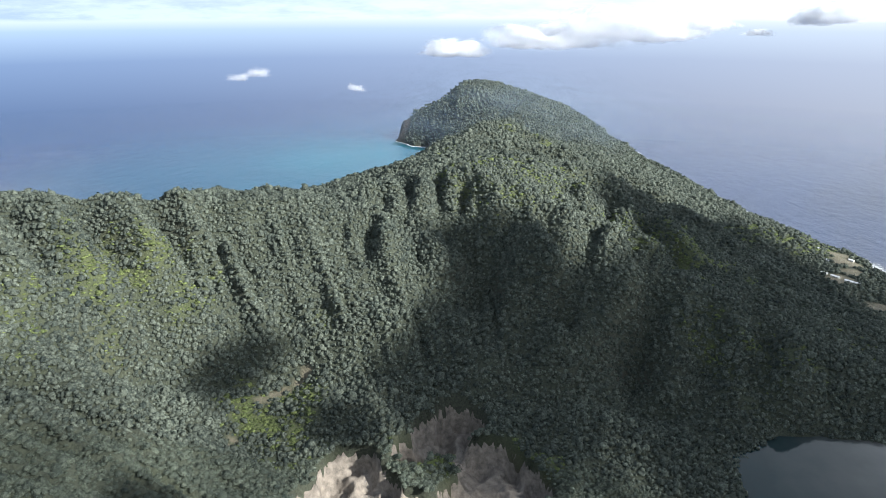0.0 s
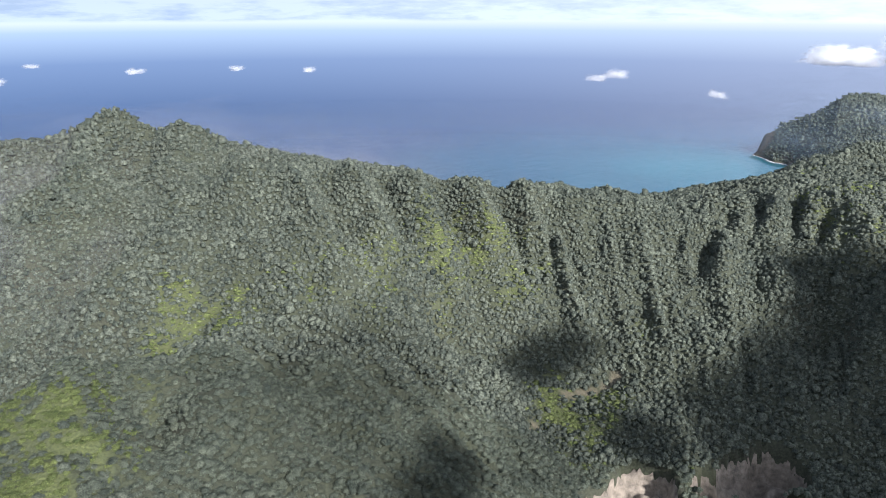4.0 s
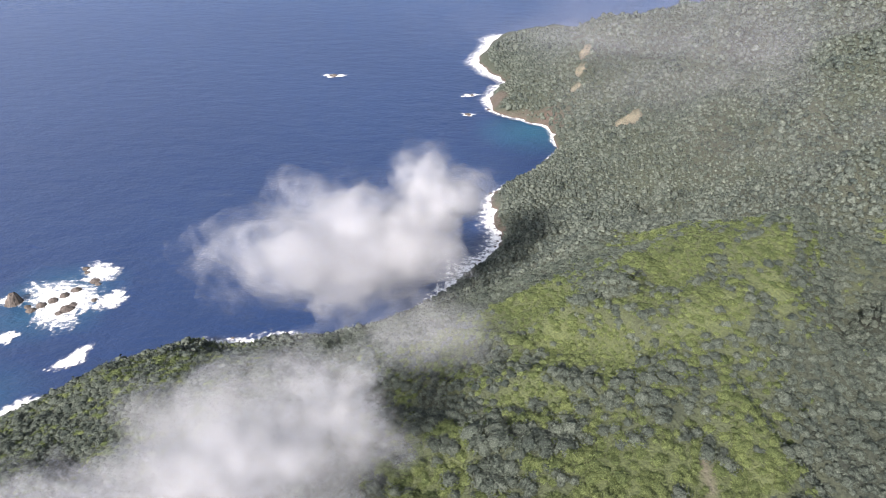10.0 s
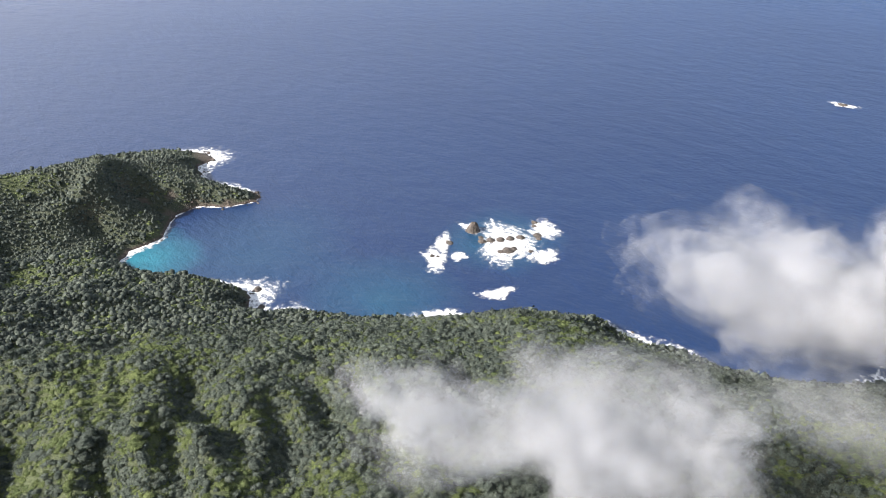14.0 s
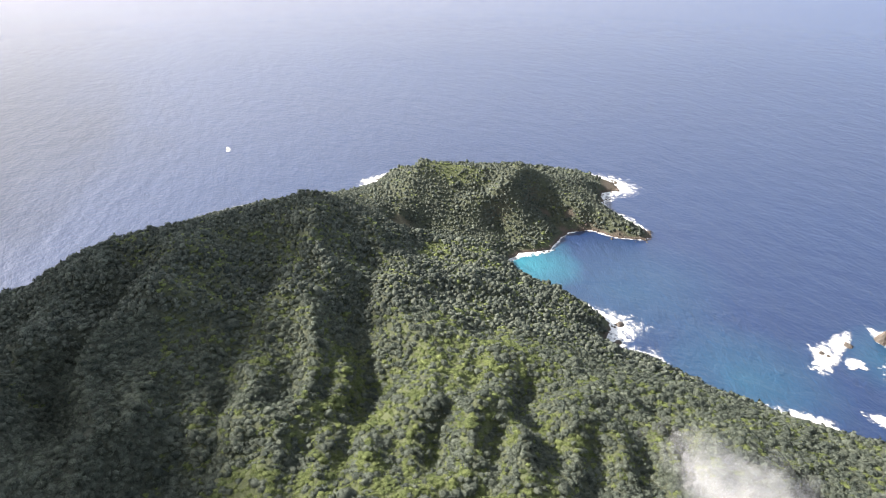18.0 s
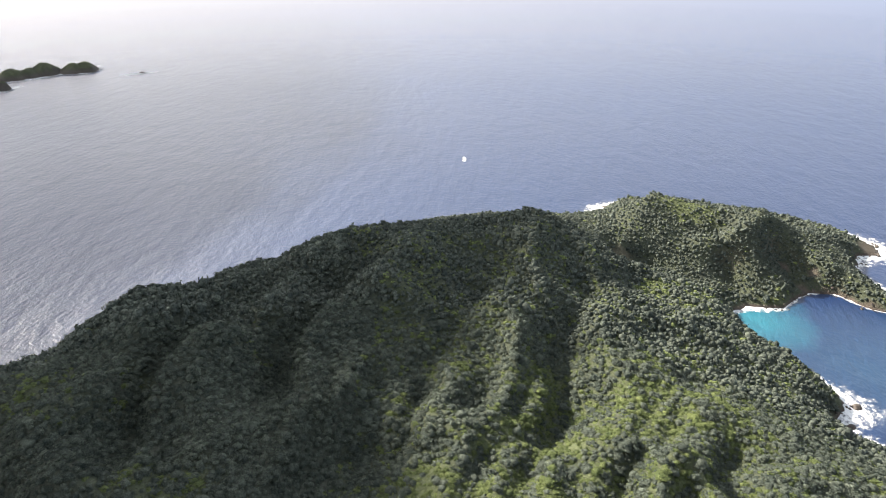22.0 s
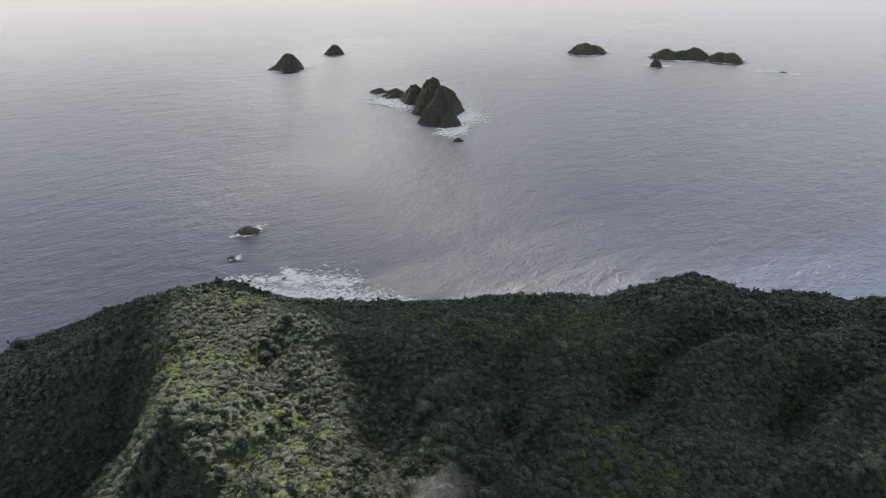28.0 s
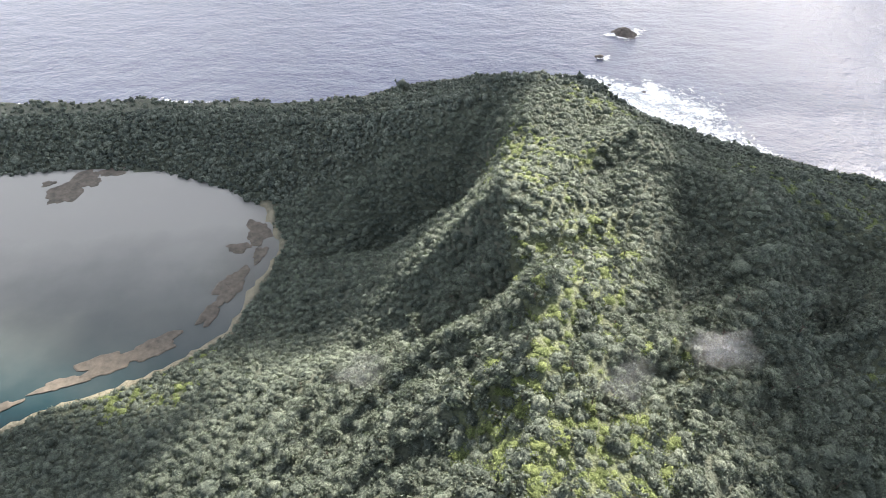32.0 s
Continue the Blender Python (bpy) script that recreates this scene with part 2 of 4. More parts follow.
# ---- the lie of the land ----
# coast, anticlockwise: west cape, bay, south, east, peninsula, north
COAST_SOUTH = [(-1700, -560), (-1650, -1200), (-1500, -1600), (-1200, -2050), (-800, -2350), (-400, -2450), (-213, -2323), (-134, -2046), (-208, -1843),
               (-151, -1737), (-153, -1631), (-262, -1531), (-280, -1389), (-190, -1261), (-120, -1200), (-103, -1099), (-116, -977), (-42, -880)]
COAST_EAST = [(51, -786), (96, -759), (160, -745), (217, -750), (330, -745), (420, -690), (472, -630), (531, -580), (567, -538), (599, -522), (658, -490),
              (683, -461), (724, -451), (774, -480), (835, -471), (935, -410), (998, -400), (1003, -446), (1008, -500), (1042, -527), (1060, -550), (1052, -592), (1017, -627), (984, -676), (1028, -705), (1062, -684), (1097, -672),
              (1152, -672), (1201, -706), (1218, -750), (1250, -758), (1274, -732), (1308, -706), (1370, -630), (1430, -450), (1460, -320), (1416, -263), (1319, -228)]
COAST_NORTH = [(1370, -100), (1315, 65), (1250, 240), (1060, 390), (960, 520), (720, 640), (620, 740), (532, 825), (454, 863), (419, 912), (391, 980), (354, 1069),
               (150, 1080), (-120, 1010), (-330, 1040), (-546, 1060), (-800, 1090), (-1100, 1080), (-1400, 1040), (-1587, 1028), (-1757, 983),
               (-1990, 915), (-2363, 874), (-2725, 818), (-3046, 821)]
COAST_WEST = [(-3400, 650), (-3520, 300), (-3480, 0), (-3400, -160), (-3206, -226), (-3098, -136), (-3046, -60), (-2900, -90), (-2650, -170), (-2350, -300), (-2000, -400)]
COAST_PLAN = COAST_SOUTH + COAST_EAST + COAST_NORTH + COAST_WEST
LAKE_EDGE = [(-429, 814), (-314, 801), (-217, 751), (-162, 705), (-141, 629), (-166, 556), (-183, 500), (-229, 467), (-293, 438), (-342, 423), (-375, 401),
             (-480, 350), (-640, 345), (-760, 383), (-825, 462), (-803, 597), (-740, 720), (-600, 800)]
LAKE_Z = 40.0
# crests and floors: (x, y, height)
CAPE_CREST = [(-3244, -193, 85), (-3248, -127, 136), (-3250, 3, 199), (-3249, 87, 275), (-3241, 245, 269), (-3231, 348, 227), (-3207, 527, 175), (-3183, 654, 107), (-3164, 743, 59)]
CAPE_BODY = [(-3290, 100, 262), (-3290, 250, 258), (-3280, 400, 215), (-3255, 560, 165), (-3230, 680, 98)]
NECK_CREST = [(-3249, 87, 275), (-2950, 170, 120), (-2500, 220, 130), (-2150, 230, 240), (-2088, 203, 280), (-1971, 105, 290), (-1704, 22, 270), (-1416, 111, 300), (-1221, 148, 290),
              (-1079, 160, 270), (-1054, 185, 240), (-1058, 288, 200), (-1059, 410, 180), (-1015, 509, 130), (-956, 581, 110), (-905, 648, 90)]
NORTH_RIM = [(-905, 648, 84), (-760, 820, 64), (-546, 919, 60), (-424, 900, 60), (-329, 901, 70), (-192, 870, 70), (-118, 840, 90), (-48, 807, 102), (97, 734, 180),
             (131, 740, 197), (184, 723, 208)]
LAKE_SPUR = [(103, 533, 240), (81, 517, 215), (54, 505, 180), (21, 493, 150), (-13, 488, 120), (-54, 482, 90), (-95, 468, 68)]
LAKE_HOLLOW = [(108, 610, 165), (65, 608, 118), (26, 602, 92), (-26, 598, 70), (-91, 605, 52)]
SMALL_SPUR = [(105, 365, 265), (83, 369, 235), (54, 376, 200), (22, 369, 170)]
SMALL_HOLLOW = [(90, 425, 232), (55, 430, 185), (15, 425, 140), (-40, 410, 110)]
WEST_RIM = [(-1704, 22, 270), (-1672, -53, 250), (-1681, -116, 230), (-1633, -194, 220), (-1547, -255, 210), (-1350, -240, 245), (-1181, -220, 282), (-1123, -330, 300),
            (-1087, -429, 302), (-1074, -504, 320), (-1027, -586, 320), (-1039, -677, 330)]
SOUTH_RIM = [(-1039, -677, 330), (-980, -690, 340), (-828, -743, 340), (-746, -726, 330), (-568, -612, 310), (-422, -584, 300), (-267, -519, 300), (-227, -482, 300),
             (-164, -366, 300), (-110, -260, 295), (-50, -120, 290), (10, 40, 290), (60, 163, 290), (83, 264, 280), (95, 337, 270), (89, 418, 260), (103, 533, 240), (184, 723, 210)]
SUMMIT_CREST = [(-1039, -677, 330), (-1016, -728, 330), (-1043, -821, 330), (-1042, -998, 340), (-1015, -1039, 350), (-987, -1130, 370), (-954, -1251, 400), (-874, -1391, 350),
                (-784, -1488, 330), (-674, -1608, 300), (-568, -1586, 250), (-417, -1668, 230), (-353, -1692, 200)]
EAST_CREST = [(184, 723, 210), (220, 695, 206), (289, 629, 183), (343, 585, 168), (411, 558, 176), (483, 503, 177), (557, 433, 182), (737, 431, 170), (785, 350, 150),
              (826, 307, 150), (987, 199, 140), (992, 105, 150), (1012, 22, 150), (1030, -86, 160), (1065, -165, 120), (1062, -223, 70)]
PENINSULA = [(1062, -223, 70), (1150, -270, 85), (1248, -320, 110), (1208, -430, 97), (1190, -500, 88), (1183, -590, 62)]
EAST_SPUR = [(-50, -120, 290), (120, -260, 235), (250, -430, 160), (367, -600, 95), (320, -655, 70), (262, -705, 25)]
SHORE_HILLS = [(401, -502, 100), (483, -442, 100), (579, -377, 90), (666, -277, 110)]
SHORE_CAPE = [(962, -335, 60), (832, -383, 50), (750, -432, 45)]
CRATER_FLOOR = [(-810, -437, 130), (-850, -300, 100), (-892, -197, 95), (-743, -263, 90), (-633, -114, 90), (-633, 47, 90), (-823, 50, 90), (-880, 200, 80), (-860, 330, 60)]
CRATER_EAST = [(-633, -114, 90), (-450, -150, 110), (-330, 60, 110), (-300, 250, 85), (-250, 390, 60)]
NORTH_TERRACE = [(-3000, 770, 32), (-2700, 755, 30), (-2340, 815, 32), (-1970, 855, 34), (-1740, 915, 34), (-1570, 955, 34), (-1400, 940, 34), (-1250, 880, 34), (-1050, 800, 50)]
TERRACE_FOOT = [(-1900, 700, 60), (-1600, 780, 45), (-1400, 800, 42), (-1200, 760, 50)]
PEN_ARM = [(1183, -590, 62), (1140, -600, 52), (1097, -596, 42), (1075, -640, 36), (1030, -668, 26), (1006, -680, 16)]
PEN_RIB = [(1190, -470, 95), (1120, -462, 72), (1070, -468, 48), (1028, -474, 22)]
PEN_RAVINE = [(1165, -425, 72), (1095, -420, 38), (1045, -428, 12)]
PEN_GULLY = [(1165, -540, 55), (1118, -535, 28), (1080, -545, 9)]
PEN_SADDLE = [(1082, -230, 48), (1075, -290, 42), (1060, -345, 40), (1035, -372, 30)]
PEN_TIP = [(1183, -590, 62), (1198, -648, 48), (1215, -690, 28), (1225, -730, 12)]
PEN_BACK = [(1290, -335, 78), (1330, -450, 42), (1270, -590, 38)]
BARE_CLIFFS = [(1054, -585, 14), (1036, -610, 14), (1014, -636, 15), (990, -672, 14), (1090, -572, 10), (1070, -548, 12), (1020, -695, 10), (1222, -740, 30), (1115, -532, 10), (-3225, -190, 45), (-150, -1680, 40)]
LINES = [CAPE_CREST, CAPE_BODY, NECK_CREST, NORTH_RIM, WEST_RIM, SOUTH_RIM, SUMMIT_CREST, EAST_CREST, PENINSULA, EAST_SPUR, SHORE_HILLS, SHORE_CAPE,
         CRATER_FLOOR, CRATER_EAST, LAKE_SPUR, LAKE_HOLLOW, SMALL_SPUR, SMALL_HOLLOW, NORTH_TERRACE, TERRACE_FOOT, PEN_ARM, PEN_RIB, PEN_RAVINE, PEN_GULLY, PEN_SADDLE, PEN_TIP, PEN_BACK]
CANOPY_H = 8.3

STEP = 10.0
X0, X1, Y0, Y1 = -3800.0, 1800.0, -2700.0, 1400.0
NX, NY = int((X1 - X0) / STEP) + 1, int((Y1 - Y0) / STEP) + 1
gx, gy = np.meshgrid(np.linspace(X0, X1, NX), np.linspace(Y0, Y1, NY), indexing="ij")


def inside(poly, px, py):
    res = np.zeros(px.shape, bool)
    for (ax, ay), (bx, by) in zip(poly, poly[1:] + poly[:1]):
        if ay == by:
            continue
        hit = ((ay > py) != (by > py)) & (px < (bx - ax) * (py - ay) / (by - ay) + ax)
        res ^= hit
    return res


def lattice_noise(px, py, scale, seed):
    """Smooth value noise between 0 and 1."""
    table = np.random.default_rng(seed).random((256, 256))
    u, v = px / scale, py / scale
    iu, iv = np.floor(u).astype(int), np.floor(v).astype(int)
    fu, fv = u - iu, v - iv
    fu, fv = fu * fu * (3 - 2 * fu), fv * fv * (3 - 2 * fv)
    a, b = table[iu % 256, iv % 256], table[(iu + 1) % 256, iv % 256]
    c, d = table[iu % 256, (iv + 1) % 256], table[(iu + 1) % 256, (iv + 1) % 256]
    return (a * (1 - fu) + b * fu) * (1 - fv) + (c * (1 - fu) + d * fu) * fv


def fractal(px, py, scale, octaves, seed, ridged=False):
    total, amp, norm = 0.0, 1.0, 0.0
    for k in range(octaves):
        v = lattice_noise(px, py, scale / 2 ** k, seed + k)
        total = total + amp * ((1 - abs(2 * v - 1)) if ridged else v)
        norm += amp
        amp *= 0.5
    return total / norm


def dense(line, closed=False):
    pts = np.array(line + line[:1] if closed else line, float)
    out = []
    for a, b in zip(pts, pts[1:]):
        k = max(int(np.hypot(*(b - a)[:2]) / 8), 1)
        out.append(a + (b - a) * np.linspace(0, 1, k, endpoint=False)[:, None])
    out.append(pts[-1:])
    return np.concatenate(out)


def rugged(line):
    """The coast with its small points and coves."""
    p = dense(line, True)[:-1]
    dx = (fractal(p[:, 0], p[:, 1], 55, 3, 301) - 0.5) * 34
    dy = (fractal(p[:, 0], p[:, 1], 55, 3, 311) - 0.5) * 34
    return [(float(a), float(b)) for a, b in zip(p[:, 0] + dx, p[:, 1] + dy)]


COAST = rugged(COAST_PLAN)


def stretch_skin():
    """A taut skin over crests, floors and coast."""
    known, height = np.zeros((NX, NY), bool), np.zeros((NX, NY))

    def pin(pts, z=None):
        i = np.clip(np.rint((pts[:, 0] - X0) / STEP).astype(int), 0, NX - 1)
        j = np.clip(np.rint((pts[:, 1] - Y0) / STEP).astype(int), 0, NY - 1)
        height[i, j] = pts[:, 2] - CANOPY_H if z is None else z
        known[i, j] = True
    land = inside(COAST, gx, gy)
    lake = inside(LAKE_EDGE, gx, gy)
    known |= ~land
    height[~land] = -12.0
    known |= lake
    height[lake] = LAKE_Z - 8
    pin(dense(LAKE_EDGE, True), LAKE_Z - 1)
    pin(dense(COAST, True), 1.0)
    for line in LINES:
        pin(dense(line))
    z = None
    for f in (16, 8, 4, 2, 1):
        a, b = NX // f * f, NY // f * f
        k = known[:a, :b].reshape(a // f, f, b // f, f)
        h = np.where(k, height[:a, :b].reshape(a // f, f, b // f, f), 0).sum((1, 3)) / np.maximum(k.sum((1, 3)), 1)
        k = k.any((1, 3))
        if z is None:
            z = np.full(k.shape, 100.0)
        else:
            z = np.repeat(np.repeat(z, 2, 0), 2, 1)
            z = np.pad(z, ((0, max(k.shape[0] - z.shape[0], 0)), (0, max(k.shape[1] - z.shape[1], 0))), mode="edge")[:k.shape[0], :k.shape[1]]
        z = np.where(k, h, z)
        for _ in range(250):
            p = np.pad(z, 1, mode="edge")
            z = np.where(k, h, (p[2:, 1:-1] + p[:-2, 1:-1] + p[1:-1, 2:] + p[1:-1, :-2]) / 4)
    out = np.pad(z, ((0, NX - z.shape[0]), (0, NY - z.shape[1])), mode="edge")
    # distance to the shore, for cliffs
    crest = np.ones((NX, NY), bool)
    for line in LINES:
        pts = dense(line)
        crest[np.rint((pts[:, 0] - X0) / STEP).astype(int), np.rint((pts[:, 1] - Y0) / STEP).astype(int)] = False
    return out, spread(land), spread(crest)


def spread(start):
    """Distance, up to 150 m, to where start is false."""
    far = np.where(start, 150.0, 0.0)
    for _ in range(15):
        p = np.pad(far, 1, mode="edge")
        far = np.minimum(far, np.minimum.reduce([p[2:, 1:-1], p[:-2, 1:-1], p[1:-1, 2:], p[1:-1, :-2]]) + STEP)
        far = np.minimum(far, np.minimum.reduce([p[2:, 2:], p[:-2, :-2], p[:-2, 2:], p[2:, :-2]]) + STEP * 1.4)
    return far


SKIN, INLAND, OFF_CREST = stretch_skin()

# spurs and ravines that stand out on the slopes
RELIEF = np.zeros((NX, NY))


def relief(rise, wide, *line):
    """A sharp-backed spur, or a ravine where rise is negative, along a line in plan, dying out at its ends."""
    pts = dense([(x, y) for x, y in line])
    along = np.linspace(0, 1, len(pts))
    fade = np.clip(np.minimum(along, 1 - along) * 5 + 0.15, 0, 1)
    lo, hi = pts.min(0) - wide * 2, pts.max(0) + wide * 2
    i0, i1 = max(int((lo[0] - X0) / STEP), 0), min(int((hi[0] - X0) / STEP) + 2, NX)
    j0, j1 = max(int((lo[1] - Y0) / STEP), 0), min(int((hi[1] - Y0) / STEP) + 2, NY)
    cx, cy = gx[i0:i1, j0:j1], gy[i0:i1, j0:j1]
    bent = wide * (0.75 + 0.5 * fractal(cx, cy, 60, 2, 401))
    best = np.zeros(cx.shape)
    for (x, y), f in zip(pts, fade):
        best = np.maximum(best, f * np.clip(1 - np.hypot(cx - x, cy - y) / (bent * 1.5), 0, 1) ** 1.25)
    RELIEF[i0:i1, j0:j1] += rise * best


relief(-51, 90, (-1183, 16), (-1062, 60), (-999, 109), (-997, 189), (-962, 244), (-929, 306), (-871, 374))
relief(39, 40, (-1052, 311), (-997, 268), (-948, 225), (-919, 179), (-895, 135))
relief(30, 34, (-1048, 389), (-986, 370), (-926, 343), (-880, 317))
relief(27, 34, (-1028, 457), (-948, 438), (-876, 414))
relief(27, 34, (-978, 530), (-905, 509), (-852, 484))
relief(-30, 34, (-1045, 347), (-980, 310), (-914, 262))
relief(-27, 34, (-1037, 425), (-957, 400), (-898, 374))
relief(-27, 34, (-992, 494), (-920, 471), (-863, 447))
relief(27, 26, (-1379, -36), (-1244, -37), (-1170, -58), (-1062, -84))
relief(27, 26, (-1376, 18), (-1257, 17), (-1146, -18), (-1105, -46))
relief(27, 28, (-1323, 72), (-1217, 59), (-1169, 21), (-1079, -18))
relief(30, 28, (-1253, 105), (-1162, 79), (-1123, 39), (-1060, -4))
relief(24, 26, (-1394, -95), (-1205, -91), (-1086, -108))
relief(21, 26, (-1266, -141), (-1154, -138), (-1089, -151))
relief(-27, 24, (-1379, -65), (-1209, -59), (-1123, -76))
relief(-30, 24, (-1357, -9), (-1224, -9), (-1117, -30))
relief(-33, 26, (-1302, 45), (-1204, 32), (-1134, -2))
relief(-30, 26, (-1238, 84), (-1147, 62), (-1114, 17))
relief(-45, 40, (-1183, 115), (-1088, 84), (-1045, 46), (-1022, 5))
relief(-21, 24, (-1281, -114), (-1141, -112), (-1107, -127))
relief(-39, 36, (-1178, 163), (-1107, 188), (-1084, 204), (-1077, 245))
relief(39, 40, (-1398, 251), (-1304, 296), (-1172, 294), (-1112, 306))
relief(-36, 30, (-1413, 325), (-1152, 298), (-1141, 323))
relief(33, 32, (-1305, 347), (-1207, 361), (-1110, 369))
relief(-33, 30, (-1336, 387), (-1199, 385), (-1158, 411))
relief(30, 34, (-1446, 459), (-1219, 433), (-1167, 454))
relief(33, 60, (-1551, 224), (-1621, 357), (-1541, 406), (-1612, 565), (-1401, 618))
relief(-39, 60, (-1804, 334), (-1919, 534), (-1696, 666), (-1519, 736))
relief(27, 50, (-2019, 197), (-1984, 284), (-1830, 353), (-1774, 403))
relief(-30, 40, (-1866, 145), (-1801, 214), (-1651, 272))
relief(-81, 140, (-752, -714), (-665, -681), (-557, -643), (-495, -624), (-453, -672), (-420, -768), (-377, -883), (-341, -1080), (-300, -1206))
relief(-50, 80, (-769, -1114), (-836, -1059), (-893, -991), (-858, -835))
relief(39, 70, (-721, -1122), (-788, -1069), (-840, -964), (-822, -801), (-891, -735))
relief(46, 60, (-944, -1244), (-855, -1203), (-747, -1112), (-663, -1037))
relief(-43, 50, (-953, -1200), (-888, -1121), (-812, -1082))
relief(43, 60, (-780, -1430), (-738, -1339), (-694, -1223), (-593, -1075))
relief(-43, 50, (-855, -1362), (-774, -1262), (-700, -1171))
relief(39, 60, (-979, -1111), (-899, -1031), (-851, -993))
relief(43, 60, (-680, -1563), (-607, -1441), (-533, -1367), (-479, -1336))
relief(-43, 50, (-721, -1477), (-653, -1368), (-560, -1250))
relief(-36, 50, (-588, -1571), (-522, -1511), (-447, -1477))
relief(39, 50, (-704, -1026), (-614, -999), (-564, -1048), (-505, -1104), (-455, -1208))
relief(-46, 50, (-681, -896), (-597, -875), (-538, -915), (-474, -944), (-428, -1098))
relief(39, 45, (-670, -771), (-594, -758), (-511, -753), (-460, -788))
relief(28, 28, (-872, -732), (-806, -663), (-767, -598))
relief(-28, 26, (-902, -708), (-845, -645), (-820, -591))
relief(28, 28, (-943, -686), (-891, -618), (-846, -552))
relief(-32, 26, (-998, -656), (-918, -579), (-883, -522))
relief(28, 28, (-1018, -612), (-965, -550), (-921, -491))
relief(-28, 26, (-1025, -562), (-989, -513), (-952, -460))
relief(28, 28, (-1051, -510), (-1006, -459), (-972, -416))
relief(-32, 26, (-1073, -472), (-1037, -429), (-1009, -389))
relief(28, 28, (-1124, -446), (-1046, -387), (-1019, -349))
relief(-28, 26, (-1094, -389), (-1044, -344), (-1042, -322))
relief(-36, 34, (-419, -541), (-361, -481), (-311, -422))
relief(28, 40, (-515, -575), (-463, -483), (-405, -393))
relief(-25, 34, (-592, -556), (-519, -461), (-463, -395))
relief(-39, 60, (-614, -673), (-534, -660), (-473, -661), (-453, -759), (-396, -800), (-343, -1080))
relief(30, 45, (-456, -614), (-441, -734), (-367, -769), (-337, -918), (-299, -1103))
relief(-24, 26, (-171, -372), (-150, -397), (-121, -434), (-84, -453))
relief(21, 30, (-175, -395), (-143, -432), (-112, -496))
relief(-24, 30, (-240, -459), (-206, -475), (-202, -551), (-210, -689))
relief(24, 34, (-198, -777), (-196, -603), (-197, -506))
relief(-24, 30, (-382, -534), (-337, -467), (-312, -437))
relief(24, 40, (-360, -616), (-287, -485), (-233, -422), (-194, -374))
relief(27, 50, (1023, -92), (874, -66), (729, -9), (663, 27), (535, 39), (459, 42), (391, 42))
relief(-36, 50, (883, -34), (718, 18), (619, 47), (502, 60), (445, 70), (378, 67))
relief(25, 50, (943, 82), (803, 108), (708, 139), (630, 153), (502, 137), (448, 139))
relief(-29, 45, (905, 152), (722, 180), (652, 218), (496, 193), (429, 189))
relief(29, 50, (962, 200), (843, 238), (679, 249), (582, 262), (532, 280), (424, 260))
relief(-27, 45, (874, 264), (764, 291), (659, 311), (578, 327), (484, 330))
relief(25, 45, (701, 314), (643, 342), (537, 343), (460, 349))
relief(-20, 32, (911, -165), (746, -109), (649, -82), (574, -69))
relief(11, 36, (849, -184), (708, -132), (618, -108))
relief(-14, 28, (549, -259), (443, -191), (410, -165))
relief(12, 34, (546, -287), (481, -227), (386, -172))
relief(-12, 26, (485, -146), (454, -123), (385, -91))
relief(11, 30, (497, -178), (444, -145), (381, -116))
relief(-11, 30, (690, -268), (568, -198), (490, -154))
relief(-15, 34, (551, -279), (469, -218), (400, -167), (321, -134))
relief(12, 36, (500, -312), (472, -261), (424, -208), (334, -160))
relief(12, 34, (567, -247), (462, -175), (414, -142))
relief(-12, 30, (535, -189), (459, -140), (367, -83))
relief(-11, 30, (614, -147), (557, -96), (465, -41))
relief(-29, 34, (101, 375), (77, 360), (53, 360), (27, 373))
relief(23, 30, (105, 320), (71, 306), (42, 308), (11, 308))
relief(14, 42, (94, 449), (68, 454), (40, 465), (-3, 469))
relief(-29, 40, (92, 523), (66, 616), (14, 609), (-39, 610))
relief(-18, 28, (71, 304), (48, 296), (17, 288))
relief(18, 30, (72, 254), (45, 247), (14, 249))
relief(-20, 28, (59, 238), (36, 228), (15, 215))
relief(20, 36, (245, 632), (226, 485), (230, 419), (230, 372))
relief(-9, 36, (172, 576), (175, 493), (173, 424))
relief(-23, 40, (252, 467), (265, 400), (228, 302))
relief(20, 40, (363, 489), (295, 417), (257, 318), (249, 262))
relief(-20, 34, (262, 481), (234, 414), (194, 334))
relief(20, 40, (306, 452), (290, 395), (223, 292))
relief(-20, 40, (379, 407), (332, 340), (272, 264))
relief(23, 44, (537, 414), (424, 347), (333, 277))
relief(-23, 40, (576, 356), (515, 328), (396, 254))
relief(20, 44, (693, 351), (629, 307), (494, 235))
relief(-20, 40, (767, 297), (618, 238), (493, 187))
relief(34, 30, (1105, -375), (1115, -400), (1124, -440), (1130, -470), (1177, -505), (1195, -530))
relief(20, 24, (1165, -541), (1121, -568), (1080, -604))
relief(-24, 30, (1060, -405), (1040, -450), (1045, -500))
relief(-16, 22, (1150, -520), (1110, -530), (1080, -545))

BEACHES = [(470, 880, 150), (-3040, -90, 200), (-250, -1450, 90), (990, -420, 50), (-1500, 1010, 60)]


def sample(table, px, py):
    u, v = np.clip((px - X0) / STEP, 0, NX - 1.001), np.clip((py - Y0) / STEP, 0, NY - 1.001)
    i, j = u.astype(int), v.astype(int)
    fu, fv = u - i, v - j
    return (table[i, j] * (1 - fu) + table[i + 1, j] * fu) * (1 - fv) + (table[i, j + 1] * (1 - fu) + table[i + 1, j + 1] * fu) * fv


